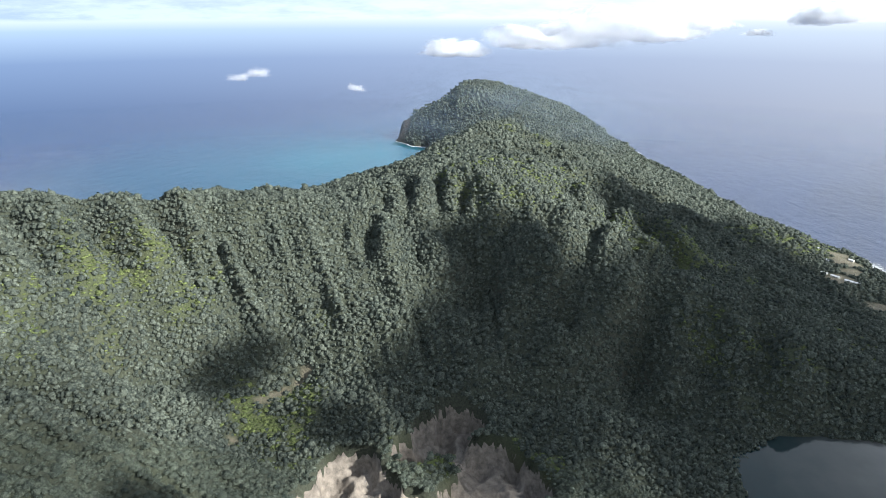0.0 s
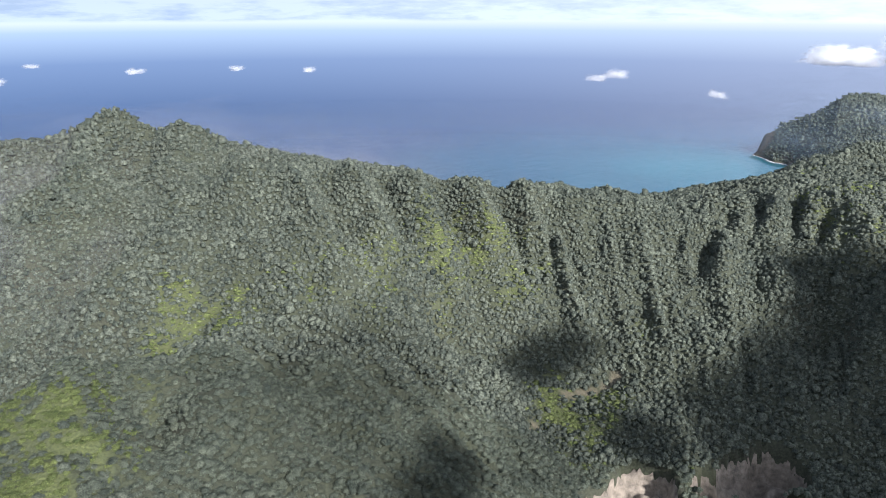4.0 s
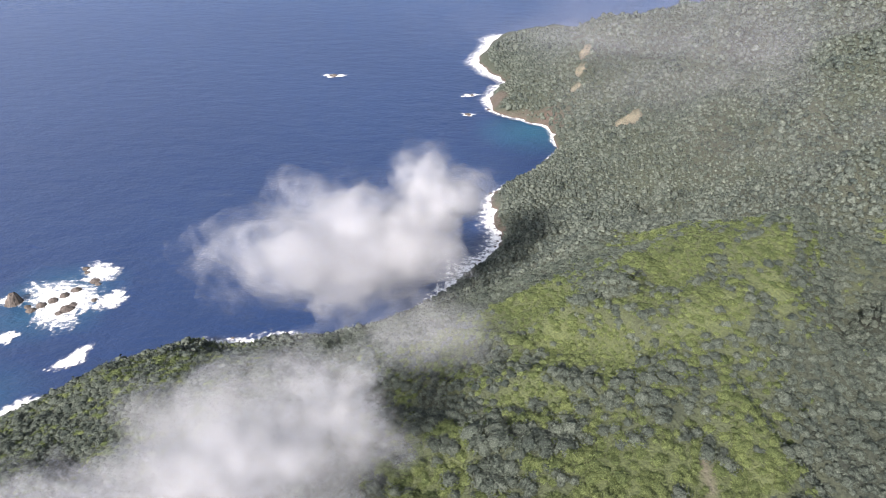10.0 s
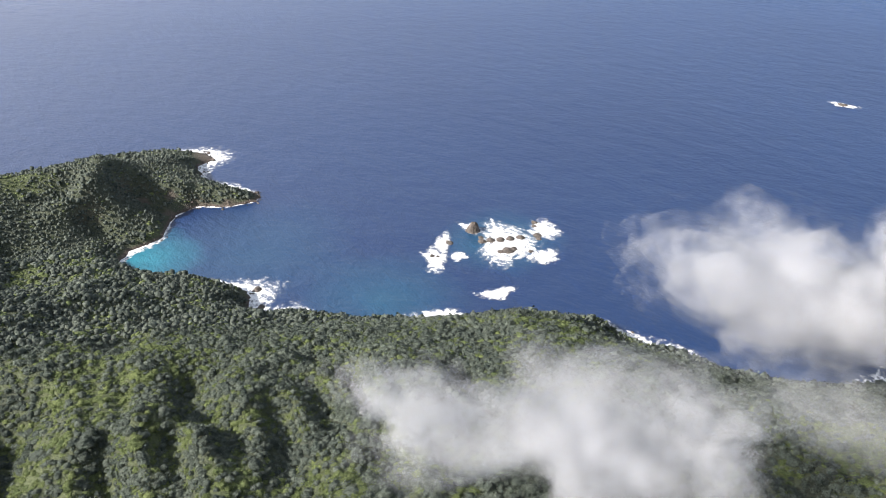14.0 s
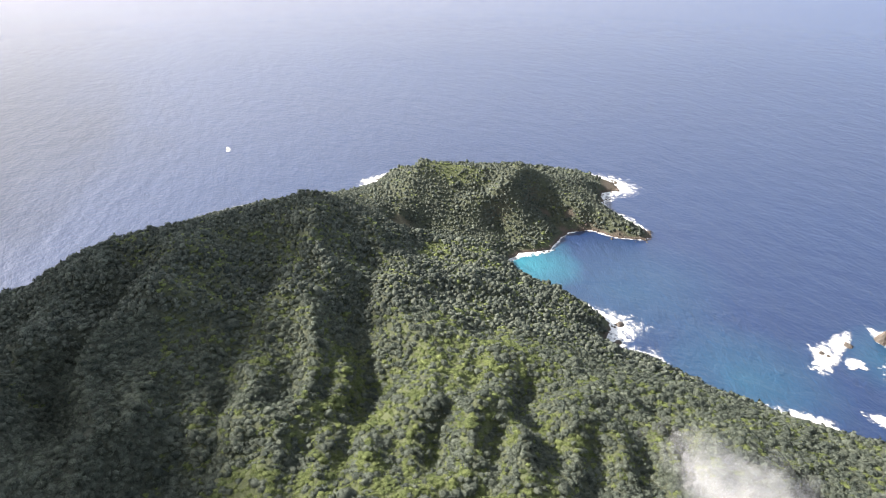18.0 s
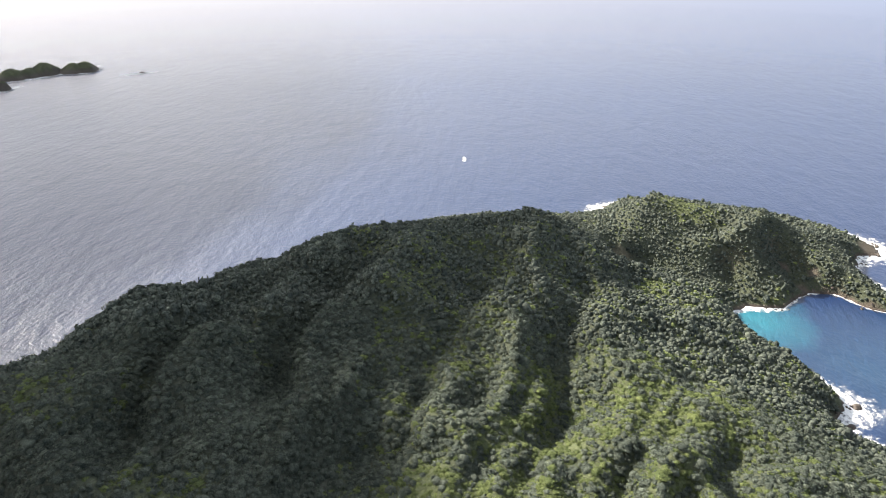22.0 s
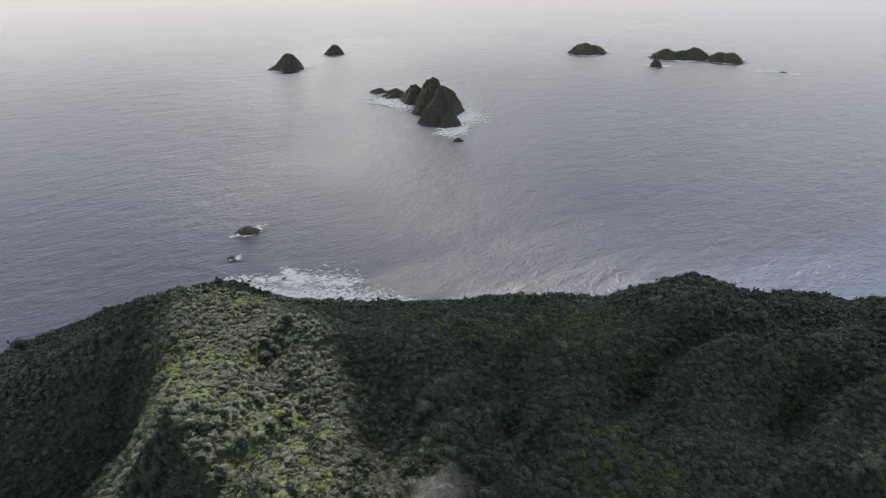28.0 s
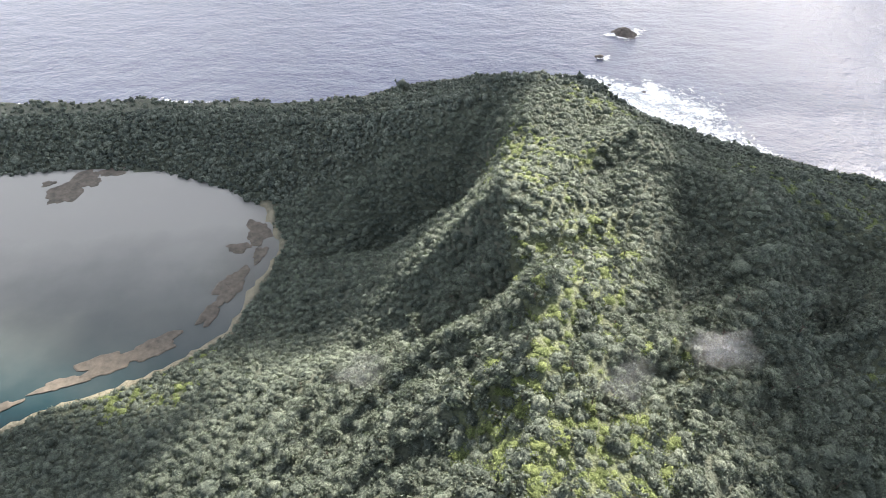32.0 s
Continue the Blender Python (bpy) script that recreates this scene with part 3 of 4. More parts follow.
def blobs(px, py, spots, wobble=0.35, seed=31, sharp=4.0):
    """1 inside the round spots (x, y, radius), 0 outside, with ragged rims."""
    rag = (fractal(px, py, 60, 3, seed) - 0.5) * 2 * wobble
    best = np.full(np.shape(px), -9.0)
    for x, y, r in spots:
        best = np.maximum(best, 1 - np.hypot(px - x, py - y) / r)
    return np.clip((best + rag) * sharp + 0.3, 0, 1)


LUSH_SPOTS = [(115, 205, 48), (70, 130, 50), (160, 265, 38), (115, 330, 32), (135, 400, 34), (122, 480, 30), (-110, -330, 110), (-60, -290, 90), (-150, -460, 110), (-230, -560, 90), (-157, -401, 90), (-96, -423, 80), (-212, -429, 70), (-41, -363, 90), (-263, -513, 70), (-300, -600, 90), (-17, -486, 60), (428, -266, 60), (291, -586, 60),
              (410, -110, 70), (600, -219, 80), (575, -101, 60), (386, -19, 60), (950, -300, 70), (48, 212, 24), (70, 250, 22), (150, 540, 34), (165, 400, 34), (140, 450, 30),
              (150, 336, 28), (90, 300, 16), (120, 590, 26), (30, 150, 20), (-60, -200, 60), (300, -160, 60), (500, -180, 60), (330, 20, 50), (480, -40, 50), (220, -60, 50), (-1250, 420, 120), (-1400, 180, 140), (-780, -230, 60), (1240, -400, 60), (-560, -660, 50)]
SCARS = [(-892, -197, 9), (-877, -207, 9), (-862, -219, 10), (-848, -233, 10), (-832, -247, 9), (-745, -262, 9), (-725, -258, 9), (-161, -285, 6), (-162, -270, 5), (-163, -255, 6), (-165, -240, 5),
         (-358, -1632, 12), (-343, -1594, 14), (-328, -1556, 11), (-389, -1316, 26), (1062, -240, 28), (-1532, 944, 40), (-1590, 960, 30), (-1470, 920, 28), (-1420, 870, 34), (-1270, 867, 26)]
SCARS += [(float(x), float(y), 10.0) for x, y in dense(LAKE_EDGE[3:11])]
PIT_SPOTS = [(-795, 25, 34), (-755, -5, 36), (-715, 55, 40), (-670, 75, 48), (-640, 40, 46), (-690, -110, 36), (-660, -80, 32), (-640, -130, 34), (-620, -40, 36), (-720, -40, 22)]


def lushness(px, py):
    wild = np.clip((fractal(px, py, 240, 4, 77) - 0.6) * 5, 0, 0.6)
    fine = np.clip(0.54 + 2.6 * (fractal(px, py, 34, 4, 78) - 0.42), 0.05, 0.92)
    wide = [(x, y, r * 1.3) for x, y, r in LUSH_SPOTS]
    # lush floor on the sunlit eastern slopes puts sunlight into the leaf colour
    sunny = np.where(px > 1000, 0.22, np.where((px > 180) & (py < 120), 0.42, 0.0))
    return np.maximum(np.maximum(sunny, blobs(px, py, wide, 0.7, 31, 1.8) * np.where((px > 200) & (py < 150), 0.78, np.where(py > 80, 0.62, 1.0))), wild * np.clip((py + 700) / 200, 0.1, 1)) * fine


def pit_mask(px, py):
    return blobs(px, py, PIT_SPOTS, 0.2, 41)


def ground(px, py):
    """Height of the ground at plan points (arrays)."""
    z = sample(SKIN, px, py)
    carved = sample(RELIEF, px, py)
    inland = sample(INLAND, px, py)
    rough = np.clip((z - 8) / 60, 0, 1) * np.clip(inland / 60, 0, 1)
    near_lake = np.clip(abs(z - LAKE_Z) / 25, 0.1, 1)
    gully = fractal(px + 40 * fractal(px, py, 130, 2, 3), py, 120, 4, 5, True) - 0.6
    # ravines run straight down from the rim, inwards and outwards
    ox, oy = px + 460, py - 60
    reach = np.hypot(ox, oy)
    round_ = np.arctan2(oy, ox) * 800 + 60 * fractal(px, py, 200, 2, 15)
    ravine = 0.52 * (1 - abs(2 * lattice_noise(round_, reach * 0.22, 75, 71) - 1)) + 0.48 * (1 - abs(2 * lattice_noise(round_, reach * 0.3, 34, 72) - 1)) - 0.5
    side = np.clip(sample(OFF_CREST, px, py) / 75, 0.12, 1)
    floor = np.clip((z - 85) / 60, 0.15, 1)
    side = side * np.clip((np.hypot(px, py) - 120) / 380, 0.35, 1)
    z = z + rough * near_lake * side * (gully * (16 + 22 * (1 - floor)) + ravine * (46 + 4 * np.clip((px + 400) / 300, 0, 1)) * floor + (fractal(px, py, 260, 3, 11) - 0.5) * 22)
    z = z + carved * np.clip((z - 10) / 40, 0, 1) * np.clip(inland / 50, 0, 1)
    sandy = blobs(px, py, BEACHES, 0.1)
    cliff = (4 + 15 * fractal(px, py, 90, 3, 21)) * (1 - 0.85 * sandy) * np.clip(sample(OFF_CREST, px, py) / 50, 0, 1)
    return z + np.clip((inland - 6) / 16, 0, 1) * cliff * np.clip(1.25 - inland / 100, 0, 1) + np.where(inland > 1, 1.5 * fractal(px, py, 14, 2, 9), 0)


def mesh_from(name, verts, faces, mats, smooth=True):
    """A mesh from numpy arrays of vertices and of triangles or quads."""
    me = bpy.data.meshes.new(name)
    k = faces.shape[1]
    me.vertices.add(len(verts))
    me.vertices.foreach_set("co", np.ascontiguousarray(verts, np.float32).ravel())
    me.loops.add(faces.size)
    me.loops.foreach_set("vertex_index", np.ascontiguousarray(faces, np.int32).ravel())
    me.polygons.add(len(faces))
    me.polygons.foreach_set("loop_start", np.arange(0, faces.size, k, dtype=np.int32))
    me.polygons.foreach_set("use_smooth", np.full(len(faces), smooth))
    me.update(calc_edges=True)
    for m in mats:
        me.materials.append(m)
    return me


def axis(lo, hi, near_lo, near_hi, fine, coarse):
    return np.concatenate([np.arange(lo, near_lo, coarse), np.arange(near_lo, near_hi, fine), np.arange(near_hi, hi + coarse, coarse)])


def build_land():
    xs, ys = axis(X0, X1, -1400, 1560, 8, 16), axis(Y0, Y1, -1760, 1160, 8, 16)
    px, py = np.meshgrid(xs, ys, indexing="ij")
    pz = ground(px, py)
    pit = pit_mask(px, py)
    pz = pz - 95 * pit
    verts = np.stack([px, py, pz], -1).reshape(-1, 3)
    idx = np.arange(len(verts)).reshape(len(xs), len(ys))
    quads = np.stack([idx[:-1, :-1], idx[1:, :-1], idx[1:, 1:], idx[:-1, 1:]], -1).reshape(-1, 4)
    quads = quads[verts[quads][:, :, 2].max(1) > -11.5]
    me = mesh_from("ground", verts, quads, [LAND])
    for name, values in (("lush", lushness(px, py)), ("bare", blobs(px, py, SCARS, 0.25)), ("rocky", blobs(px, py, BARE_CLIFFS, 0.2))):
        me.attributes.new(name, "FLOAT", "POINT").data.foreach_set("value", values.astype(np.float32).ravel())
    ob = new("ground", me)
    tagged(ob, "forest-covered volcanic hillsides falling to rocky shores", "ground", kind="structure")
    return ob


build_land()


def disc(name, mat, outline, z):
    bm = bmesh.new()
    bm.faces.new([bm.verts.new((x, y, z)) for x, y in outline])
    bmesh.ops.triangulate(bm, faces=bm.faces[:])
    me = bpy.data.meshes.new(name)
    bm.to_mesh(me)
    bm.free()
    me.materials.append(mat)
    return new(name, me)


RING = [(math.cos(a * math.tau / 96), math.sin(a * math.tau / 96)) for a in range(96)]
tagged(disc("water", SEA, [(x * 20000, y * 20000) for x, y in RING], 0.0), "deep blue ocean with long low swell", "sea", kind="structure")
tagged(disc("lake", LAKE, [(-480 + (x + 480) * 1.06, 580 + (y - 580) * 1.06) for x, y in LAKE_EDGE], LAKE_Z), "still grey-green crater lake", "lake", kind="structure")


# ---- bare pit in the crater floor ----


def build_pit():
    xs, ys = np.arange(-900, -520, 3.0), np.arange(-230, 190, 3.0)
    px, py = np.meshgrid(xs, ys, indexing="ij")
    m = pit_mask(px, py)
    ribs = fractal(px, py, 46, 4, 61, True)
    z = ground(px, py) - m ** 0.6 * (26 + 46 * (1 - ribs)) - 1.5
    z = np.where(m < 0.04, z - 14, z)
    verts = np.stack([px, py, z], -1).reshape(-1, 3)
    idx = np.arange(len(verts)).reshape(len(xs), len(ys))
    quads = np.stack([idx[:-1, :-1], idx[1:, :-1], idx[1:, 1:], idx[:-1, 1:]], -1).reshape(-1, 4)
    quads = quads[m.reshape(-1)[quads].max(1) > 0.02]
    ob = new("crater_pit", mesh_from("crater_pit", verts, quads, [TUFF]))
    tagged(ob, "bare grey tuff pit with ribbed eroded walls", "ground", kind="structure")


build_pit()

# ---- forest ----


def scatter(x0, x1, y0, y1, step, seed):
    """Plan points on a jittered staggered grid."""
    rng = np.random.default_rng(seed)
    px, py = np.meshgrid(np.arange(x0, x1, step), np.arange(y0, y1, step * 0.9), indexing="ij")
    px = px + (np.arange(px.shape[1]) % 2) * step / 2
    px = px + rng.uniform(-0.5, 0.5, px.shape) * step
    py = py + rng.uniform(-0.5, 0.5, py.shape) * step
    return px.ravel(), py.ravel()


def wooded(px, py):
    return (sample(INLAND, px, py) > 9) & (sample(SKIN, px, py) > 4) & (blobs(px, py, SCARS, 0.25) < 0.4) & (pit_mask(px, py) < 0.15) & (blobs(px, py, BARE_CLIFFS, 0.2) < 0.4) & ~inside(LAKE_EDGE, px, py)


def crowns(points, shapes, size, seed, rise, height):
    """Vertices and faces of one crown for each plan point."""
    px, py = points
    rng = np.random.default_rng(seed)
    wide = size * np.exp(rng.normal(0, 0.26, len(px))) * (0.75 + 0.5 * fractal(px, py, 45, 3, 55)) * np.where(px > 1030, 0.72, 1.0)
    tall = wide * rng.uniform(0.5, 1.0, len(px)) * height
    pz = ground(px, py) + rise * tall
    kind = rng.integers(0, len(shapes), len(px))
    turn = rng.uniform(0, math.tau, len(px))
    all_v, all_f, base = [], [], 0
    for k, (v, f) in enumerate(shapes):
        sel = np.flatnonzero(kind == k)
        if not len(sel):
            continue
        c, s = np.cos(turn[sel])[:, None], np.sin(turn[sel])[:, None]
        x = (v[:, 0] * c - v[:, 1] * s) * wide[sel, None] + px[sel, None]
        y = (v[:, 0] * s + v[:, 1] * c) * wide[sel, None] + py[sel, None]
        z = v[:, 2] * tall[sel, None] + pz[sel, None]
        all_v.append(np.stack([x, y, z], -1).reshape(-1, 3))
        all_f.append((f[None] + (np.arange(len(sel)) * len(v))[:, None, None] + base).reshape(-1, 3))
        base += len(sel) * len(v)
    return np.concatenate(all_v), np.concatenate(all_f)


def low_dome(seed, sides, rings):
    """A cheap uneven dome: apex, rings and skirt."""
    rng = np.random.default_rng(seed)
    verts, faces = [(rng.uniform(-0.15, 0.15), rng.uniform(-0.15, 0.15), rng.uniform(0.72, 0.95))], []
    for k in range(rings):
        lift = math.cos((k + 1) / rings * 1.75)
        for a in range(sides):
            t = (a + 0.5 * (k % 2) + rng.uniform(-0.2, 0.2)) * math.tau / sides
            r = math.sin(min((k + 1) / rings * 1.75, 1.57)) * rng.uniform(0.6, 1.22)
            verts.append((math.cos(t) * r, math.sin(t) * r, lift * 0.85 * rng.uniform(0.65, 1.2)))
    for a in range(sides):
        faces.append((0, 1 + a, 1 + (a + 1) % sides))
        for k in range(rings - 1):
            p, q = 1 + k * sides, 1 + (k + 1) * sides
            b = (a + 1) % sides
            faces.append((p + a, q + a, p + b))
            faces.append((p + b, q + a, q + b))
    return np.array(verts), np.array(faces)


def leafy(shape, leaves, size, seed, core=0.8):
    """A dome with loose leaf sprays standing off it."""
    v, f = shape
    rng = np.random.default_rng(seed)
    d = rng.normal(size=(leaves, 3))
    d[:, 2] = abs(d[:, 2]) * 0.9 - 0.1
    d /= np.linalg.norm(d, axis=1)[:, None]
    spot = d * rng.uniform(0.84, 1.12, (leaves, 1)) * np.array([1, 1, 0.85])
    lean = d + rng.normal(size=(leaves, 3)) * 0.42
    lean /= np.linalg.norm(lean, axis=1)[:, None]
    a = np.cross(lean, rng.normal(size=(leaves, 3)))
    a /= np.linalg.norm(a, axis=1)[:, None]
    b = np.cross(lean, a)
    h = size * rng.uniform(0.6, 1.3, (leaves, 1))
    tri = np.stack([spot + a * h, spot - a * h * 0.6 + b * h * 0.9, spot - a * h * 0.5 - b * h * 0.9], 1).reshape(-1, 3)
    return np.concatenate([v * core, tri]), np.concatenate([f, len(v) + np.arange(leaves * 3).reshape(-1, 3)])


LEAFY = [leafy(low_dome(20 + k, 6, 2), 76, 0.16, 60 + k, 0.86) for k in range(12)]
SPARSE = [leafy(low_dome(20 + k, 5, 2), 22, 0.22, 80 + k, 0.88) for k in range(12)]
FAR_CROWNS = [leafy(low_dome(40 + k, 4, 2), 4, 0.34, 110 + k, 0.92) for k in range(12)]


def build_forest():
    # inner and outer reach, spacing, crown radius, crown shapes
    bands = [(0, 360, 7.0, 4.9, LEAFY), (360, 720, 5.8, 3.9, SPARSE), (720, 1420, 6.4, 4.0, FAR_CROWNS), (1420, 2100, 9.0, 5.2, FAR_CROWNS), (2100, 4200, 11.0, 6.2, FAR_CROWNS)]
    for k, (r0, r1, step, size, shapes) in enumerate(bands):
        px, py = scatter(max(X0, -r1), min(X1, r1), max(Y0, -r1), min(Y1, r1), step, 100 + k)
        if r0 < 1500:
            # steep ground carries more crowns to the hectare
            qx, qy = scatter(max(X0, -r1), min(X1, r1), max(Y0, -r1), min(Y1, r1), step, 150 + k)
            steep = np.hypot(ground(qx + 6, qy) - ground(qx - 6, qy), ground(qx, qy + 6) - ground(qx, qy - 6)) / 12 > 0.95
            px, py = np.append(px, qx[steep]), np.append(py, qy[steep])
        r = np.hypot(px, py)
        # the lee of the western and southern ridges carries thinner wood
        lee = ((px < -1260) & (py < -330)) | ((py < -1680) & (px < -450)) | ((px < -1150) & (py < -800)) | (px < -3300) | ((py > 960) & (px < 0) & (px > -1000))
        thin = np.random.default_rng(170 + k).uniform(0, 1, len(px)) > 0.2
        ok = (r >= r0) & (r < r1) & ~(lee & thin) & wooded(px, py)
        px, py = px[ok], py[ok]
        lush = lushness(px, py) > np.random.default_rng(k).uniform(0.08, 0.95, len(px))
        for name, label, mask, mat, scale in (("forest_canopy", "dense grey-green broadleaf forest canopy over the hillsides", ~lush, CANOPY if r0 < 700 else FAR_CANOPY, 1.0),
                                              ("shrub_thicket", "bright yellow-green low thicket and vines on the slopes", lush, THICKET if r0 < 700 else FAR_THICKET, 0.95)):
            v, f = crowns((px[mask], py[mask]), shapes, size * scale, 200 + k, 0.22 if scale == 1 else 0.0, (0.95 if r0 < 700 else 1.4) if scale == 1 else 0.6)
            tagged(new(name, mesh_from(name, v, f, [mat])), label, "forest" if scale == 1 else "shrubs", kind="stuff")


build_forest()


def tree_parts(seed, height, spread):
    """Trunk with limbs, and a crown of many small leaf clumps."""
    rnd = random.Random(seed)
    bm = bmesh.new()

    def limb(a, b, ra, rb):
        rot = (b - a).to_track_quat("Z", "Y").to_matrix().to_4x4()
        bmesh.ops.create_cone(bm, cap_ends=True, segments=6, radius1=ra, radius2=rb, depth=(b - a).length, matrix=Matrix.Translation((a + b) / 2) @ rot)
    top = Vector((rnd.uniform(-0.5, 0.5), rnd.uniform(-0.5, 0.5), height * 0.55))
    limb(Vector((0, 0, -1.5)), top, 0.45, 0.28)
    ends = []
    for k in range(6):
        a = k * math.tau / 6 + rnd.uniform(-0.4, 0.4)
        end = top + Vector((math.cos(a) * spread * 0.55, math.sin(a) * spread * 0.55, height * rnd.uniform(0.1, 0.32)))
        limb(top - Vector((0, 0, rnd.uniform(0, 1.5))), end, 0.2, 0.07)
        ends.append(end)
    trunk = bpy.data.meshes.new("trunk")
    bm.to_mesh(trunk)
    bm.free()
    trunk.materials.append(BARK)
    verts, faces, base = [], [], 0
    for k in range(26):
        e = ends[k % 6] if k < 24 else top + Vector((0, 0, height * 0.28))
        c = e + Vector((rnd.gauss(0, spread * 0.24), rnd.gauss(0, spread * 0.24), rnd.gauss(0.4, height * 0.07)))
        v, f = leafy(low_dome(seed * 50 + k, 5, 2), 12, 0.42, seed * 50 + k)
        verts.append(v * rnd.uniform(0.14, 0.3) * spread + np.array(c[:]))
        faces.append(f + base)
        base += len(v)
    crown = mesh_from("crown", np.concatenate(verts), np.concatenate(faces), [CANOPY], False)
    return trunk, crown


def plant_trees():
    kinds = [tree_parts(300 + k, 9 + k % 3 * 1.5, 5.2 + k % 4 * 0.7) for k in range(6)]
    px, py = scatter(-80, 480, -340, 430, 26.0, 900)
    r = np.hypot(px - 70, py - 150)
    keep = wooded(px, py) & (lushness(px, py) < 0.6)
    order = np.argsort(np.where(keep, r, 1e9))[:min(290, keep.sum())]
    px, py = px[order], py[order]
    pz = ground(px, py)
    rnd = random.Random(5)
    for x, y, z in zip(px, py, pz):
        trunk, crown = kinds[rnd.randrange(6)]
        tree = new("tree")
        tree.matrix_world = pose(x, y, z, 0, 0, rnd.uniform(0, 360)) @ Matrix.Scale(rnd.uniform(0.85, 1.15), 4)
        for name, me in (("trunk", trunk), ("crown", crown)):
            new(name, me).parent = tree
        tagged(tree, "broad grey-green evergreen tree rising from the ridge forest", "tree", "trees on the ridge")


plant_trees()

# ---- rocks and islets ----


def heap(name, peaks, mat, cell, label, category, group="", seed=1, craggy=0.25):
    """A rock or islet out of joined peaks (x, y, height, radius), standing in the sea."""
    pk = np.array(peaks, float)
    cx, cy = pk[:, 0].mean(), pk[:, 1].mean()
    lo, hi = (pk[:, :2] - pk[:, 3:]).min(0) - cell * 2, (pk[:, :2] + pk[:, 3:]).max(0) + cell * 2
    px, py = np.meshgrid(np.arange(lo[0], hi[0], cell), np.arange(lo[1], hi[1], cell), indexing="ij")
    span = pk[:, 3].max()
    wx = px + (fractal(px, py, span * 0.5, 3, seed) - 0.5) * span * 0.45
    wy = py + (fractal(px, py, span * 0.5, 3, seed + 9) - 0.5) * span * 0.45
    z = np.full(px.shape, -9.0)
    for x, y, h, r in pk:
        d = np.hypot(wx - x, wy - y) / r
        z = np.maximum(z, np.where(d < 1, h * (1 - d ** 1.7), -4 * (d - 1) * 4))
    z = z + np.where(z > 0, z * craggy * (fractal(px, py, span * 0.35, 4, seed + 3, True) - 0.6), 0)
    z = np.maximum(z, -3.0)
    verts = np.stack([px - cx, py - cy, z], -1).reshape(-1, 3)
    idx = np.arange(len(verts)).reshape(px.shape)
    quads = np.stack([idx[:-1, :-1], idx[1:, :-1], idx[1:, 1:], idx[:-1, 1:]], -1).reshape(-1, 4)
    quads = quads[verts[quads][:, :, 2].max(1) > -2.9]
    ob = new(name, mesh_from(name, verts, quads, [mat], False))
    ob.location = (cx, cy, 0)
    return tagged(ob, label, category, group)


def islet_material():
    mat, n = material("islet_scrub_and_rock")
    pos = where(n)
    leaf = n.noise(pos, 0.12, 6.0, 0.7)
    slope = n.add("ShaderNodeSeparateXYZ", {0: n.add("ShaderNodeNewGeometry").outputs["Normal"]}).outputs[2]
    high = n.add("ShaderNodeSeparateXYZ", {0: pos}).outputs[2]
    green = n.math("MULTIPLY", n.ramp(n.math("ADD", slope, n.math("MULTIPLY", leaf, 0.5)), [(0.75, (0.0,)), (0.95, (1.0,))]), n.ramp(n.math("DIVIDE", high, 40.0), [(0.2, (0.0,)), (0.5, (1.0,))]))
    finish(n, n.mix(green, n.mix(leaf, (0.03, 0.026, 0.022, 1), (0.13, 0.11, 0.09, 1)), n.mix(leaf, (0.03, 0.04, 0.02, 1), (0.09, 0.1, 0.045, 1))), 0.9, leaf, 1.0, 4.0)
    return mat


ISLET = islet_material()
heap("islet", [(1312, 1762, 80, 58), (1296, 1730, 62, 60), (1338, 1725, 50, 44), (1292, 1821, 52, 48), (1281, 1919, 24, 40), (1262, 1999, 13, 30), (1284, 1662, 74, 58), (1218, 1550, 44, 34), (1203, 1612, 40, 40), (1229, 1705, 22, 30), (1149, 1420, 8, 12), (1331, 1666, 46, 34)], ISLET, 5.0, "steep dark rocky islet with scrub on its crest", "islet", "offshore islets", 3, 0.6)
heap("islet", [(1184, 2496, 58, 56), (1160, 2520, 20, 45)], ISLET, 3.5, "sharp pyramid-shaped dark rock islet", "islet", "offshore islets", 5, 0.3)
heap("islet", [(1463, 2632, 40, 38), (1450, 2645, 22, 30)], ISLET, 3.0, "small blunt dark rock stack in the sea", "islet", "offshore islets", 7)
heap("islet", [(2309, 2017, 40, 66), (2345, 2000, 30, 55), (2275, 2040, 12, 40)], ISLET, 4.5, "low dome-shaped dark scrub-topped islet", "islet", "offshore islets", 9, 0.12)
heap("islet", [(2500, 1745, 36, 58), (2540, 1705, 30, 55), (2578, 1668, 44, 62)], ISLET, 4.5, "long two-humped dark islet with cliff sides", "islet", "offshore islets", 11, 0.12)
heap("islet", [(2622, 1580, 34, 52), (2645, 1545, 36, 52)], ISLET, 4.5, "rounded dark islet with steep rock sides", "islet", "offshore islets", 13, 0.12)
heap("islet", [(2328, 1668, 32, 24)], ISLET, 2.5, "small knob of dark rock ringed with surf", "islet", "offshore islets", 15)
heap("sea_rock", [(458, 1228, 13, 20), (468, 1222, 8, 16), (446, 1234, 4, 12)], ROCK, 1.6, "low flat dark rock awash in grey sea", "rock", "sea rocks", 17)
heap("sea_rock", [(389, 1141, 5, 9)], ROCK, 1.2, "low flat dark rock awash in grey sea", "rock", "sea rocks", 19)
heap("sea_rock", [(614, -846, 17, 12)], ROCK, 1.0, "dark pointed sea rock standing in white surf", "rock", "reef rocks", 21, 0.4)
heap("reef_ledge", [(581, -826, 4, 7), (572, -838, 5, 8), (560, -850, 5, 8), (549, -863, 5, 8), (538, -877, 4, 8)], ROCK, 1.0, "long dark reef ledge washed by white surf", "rock", "reef rocks", 23, 0.5)
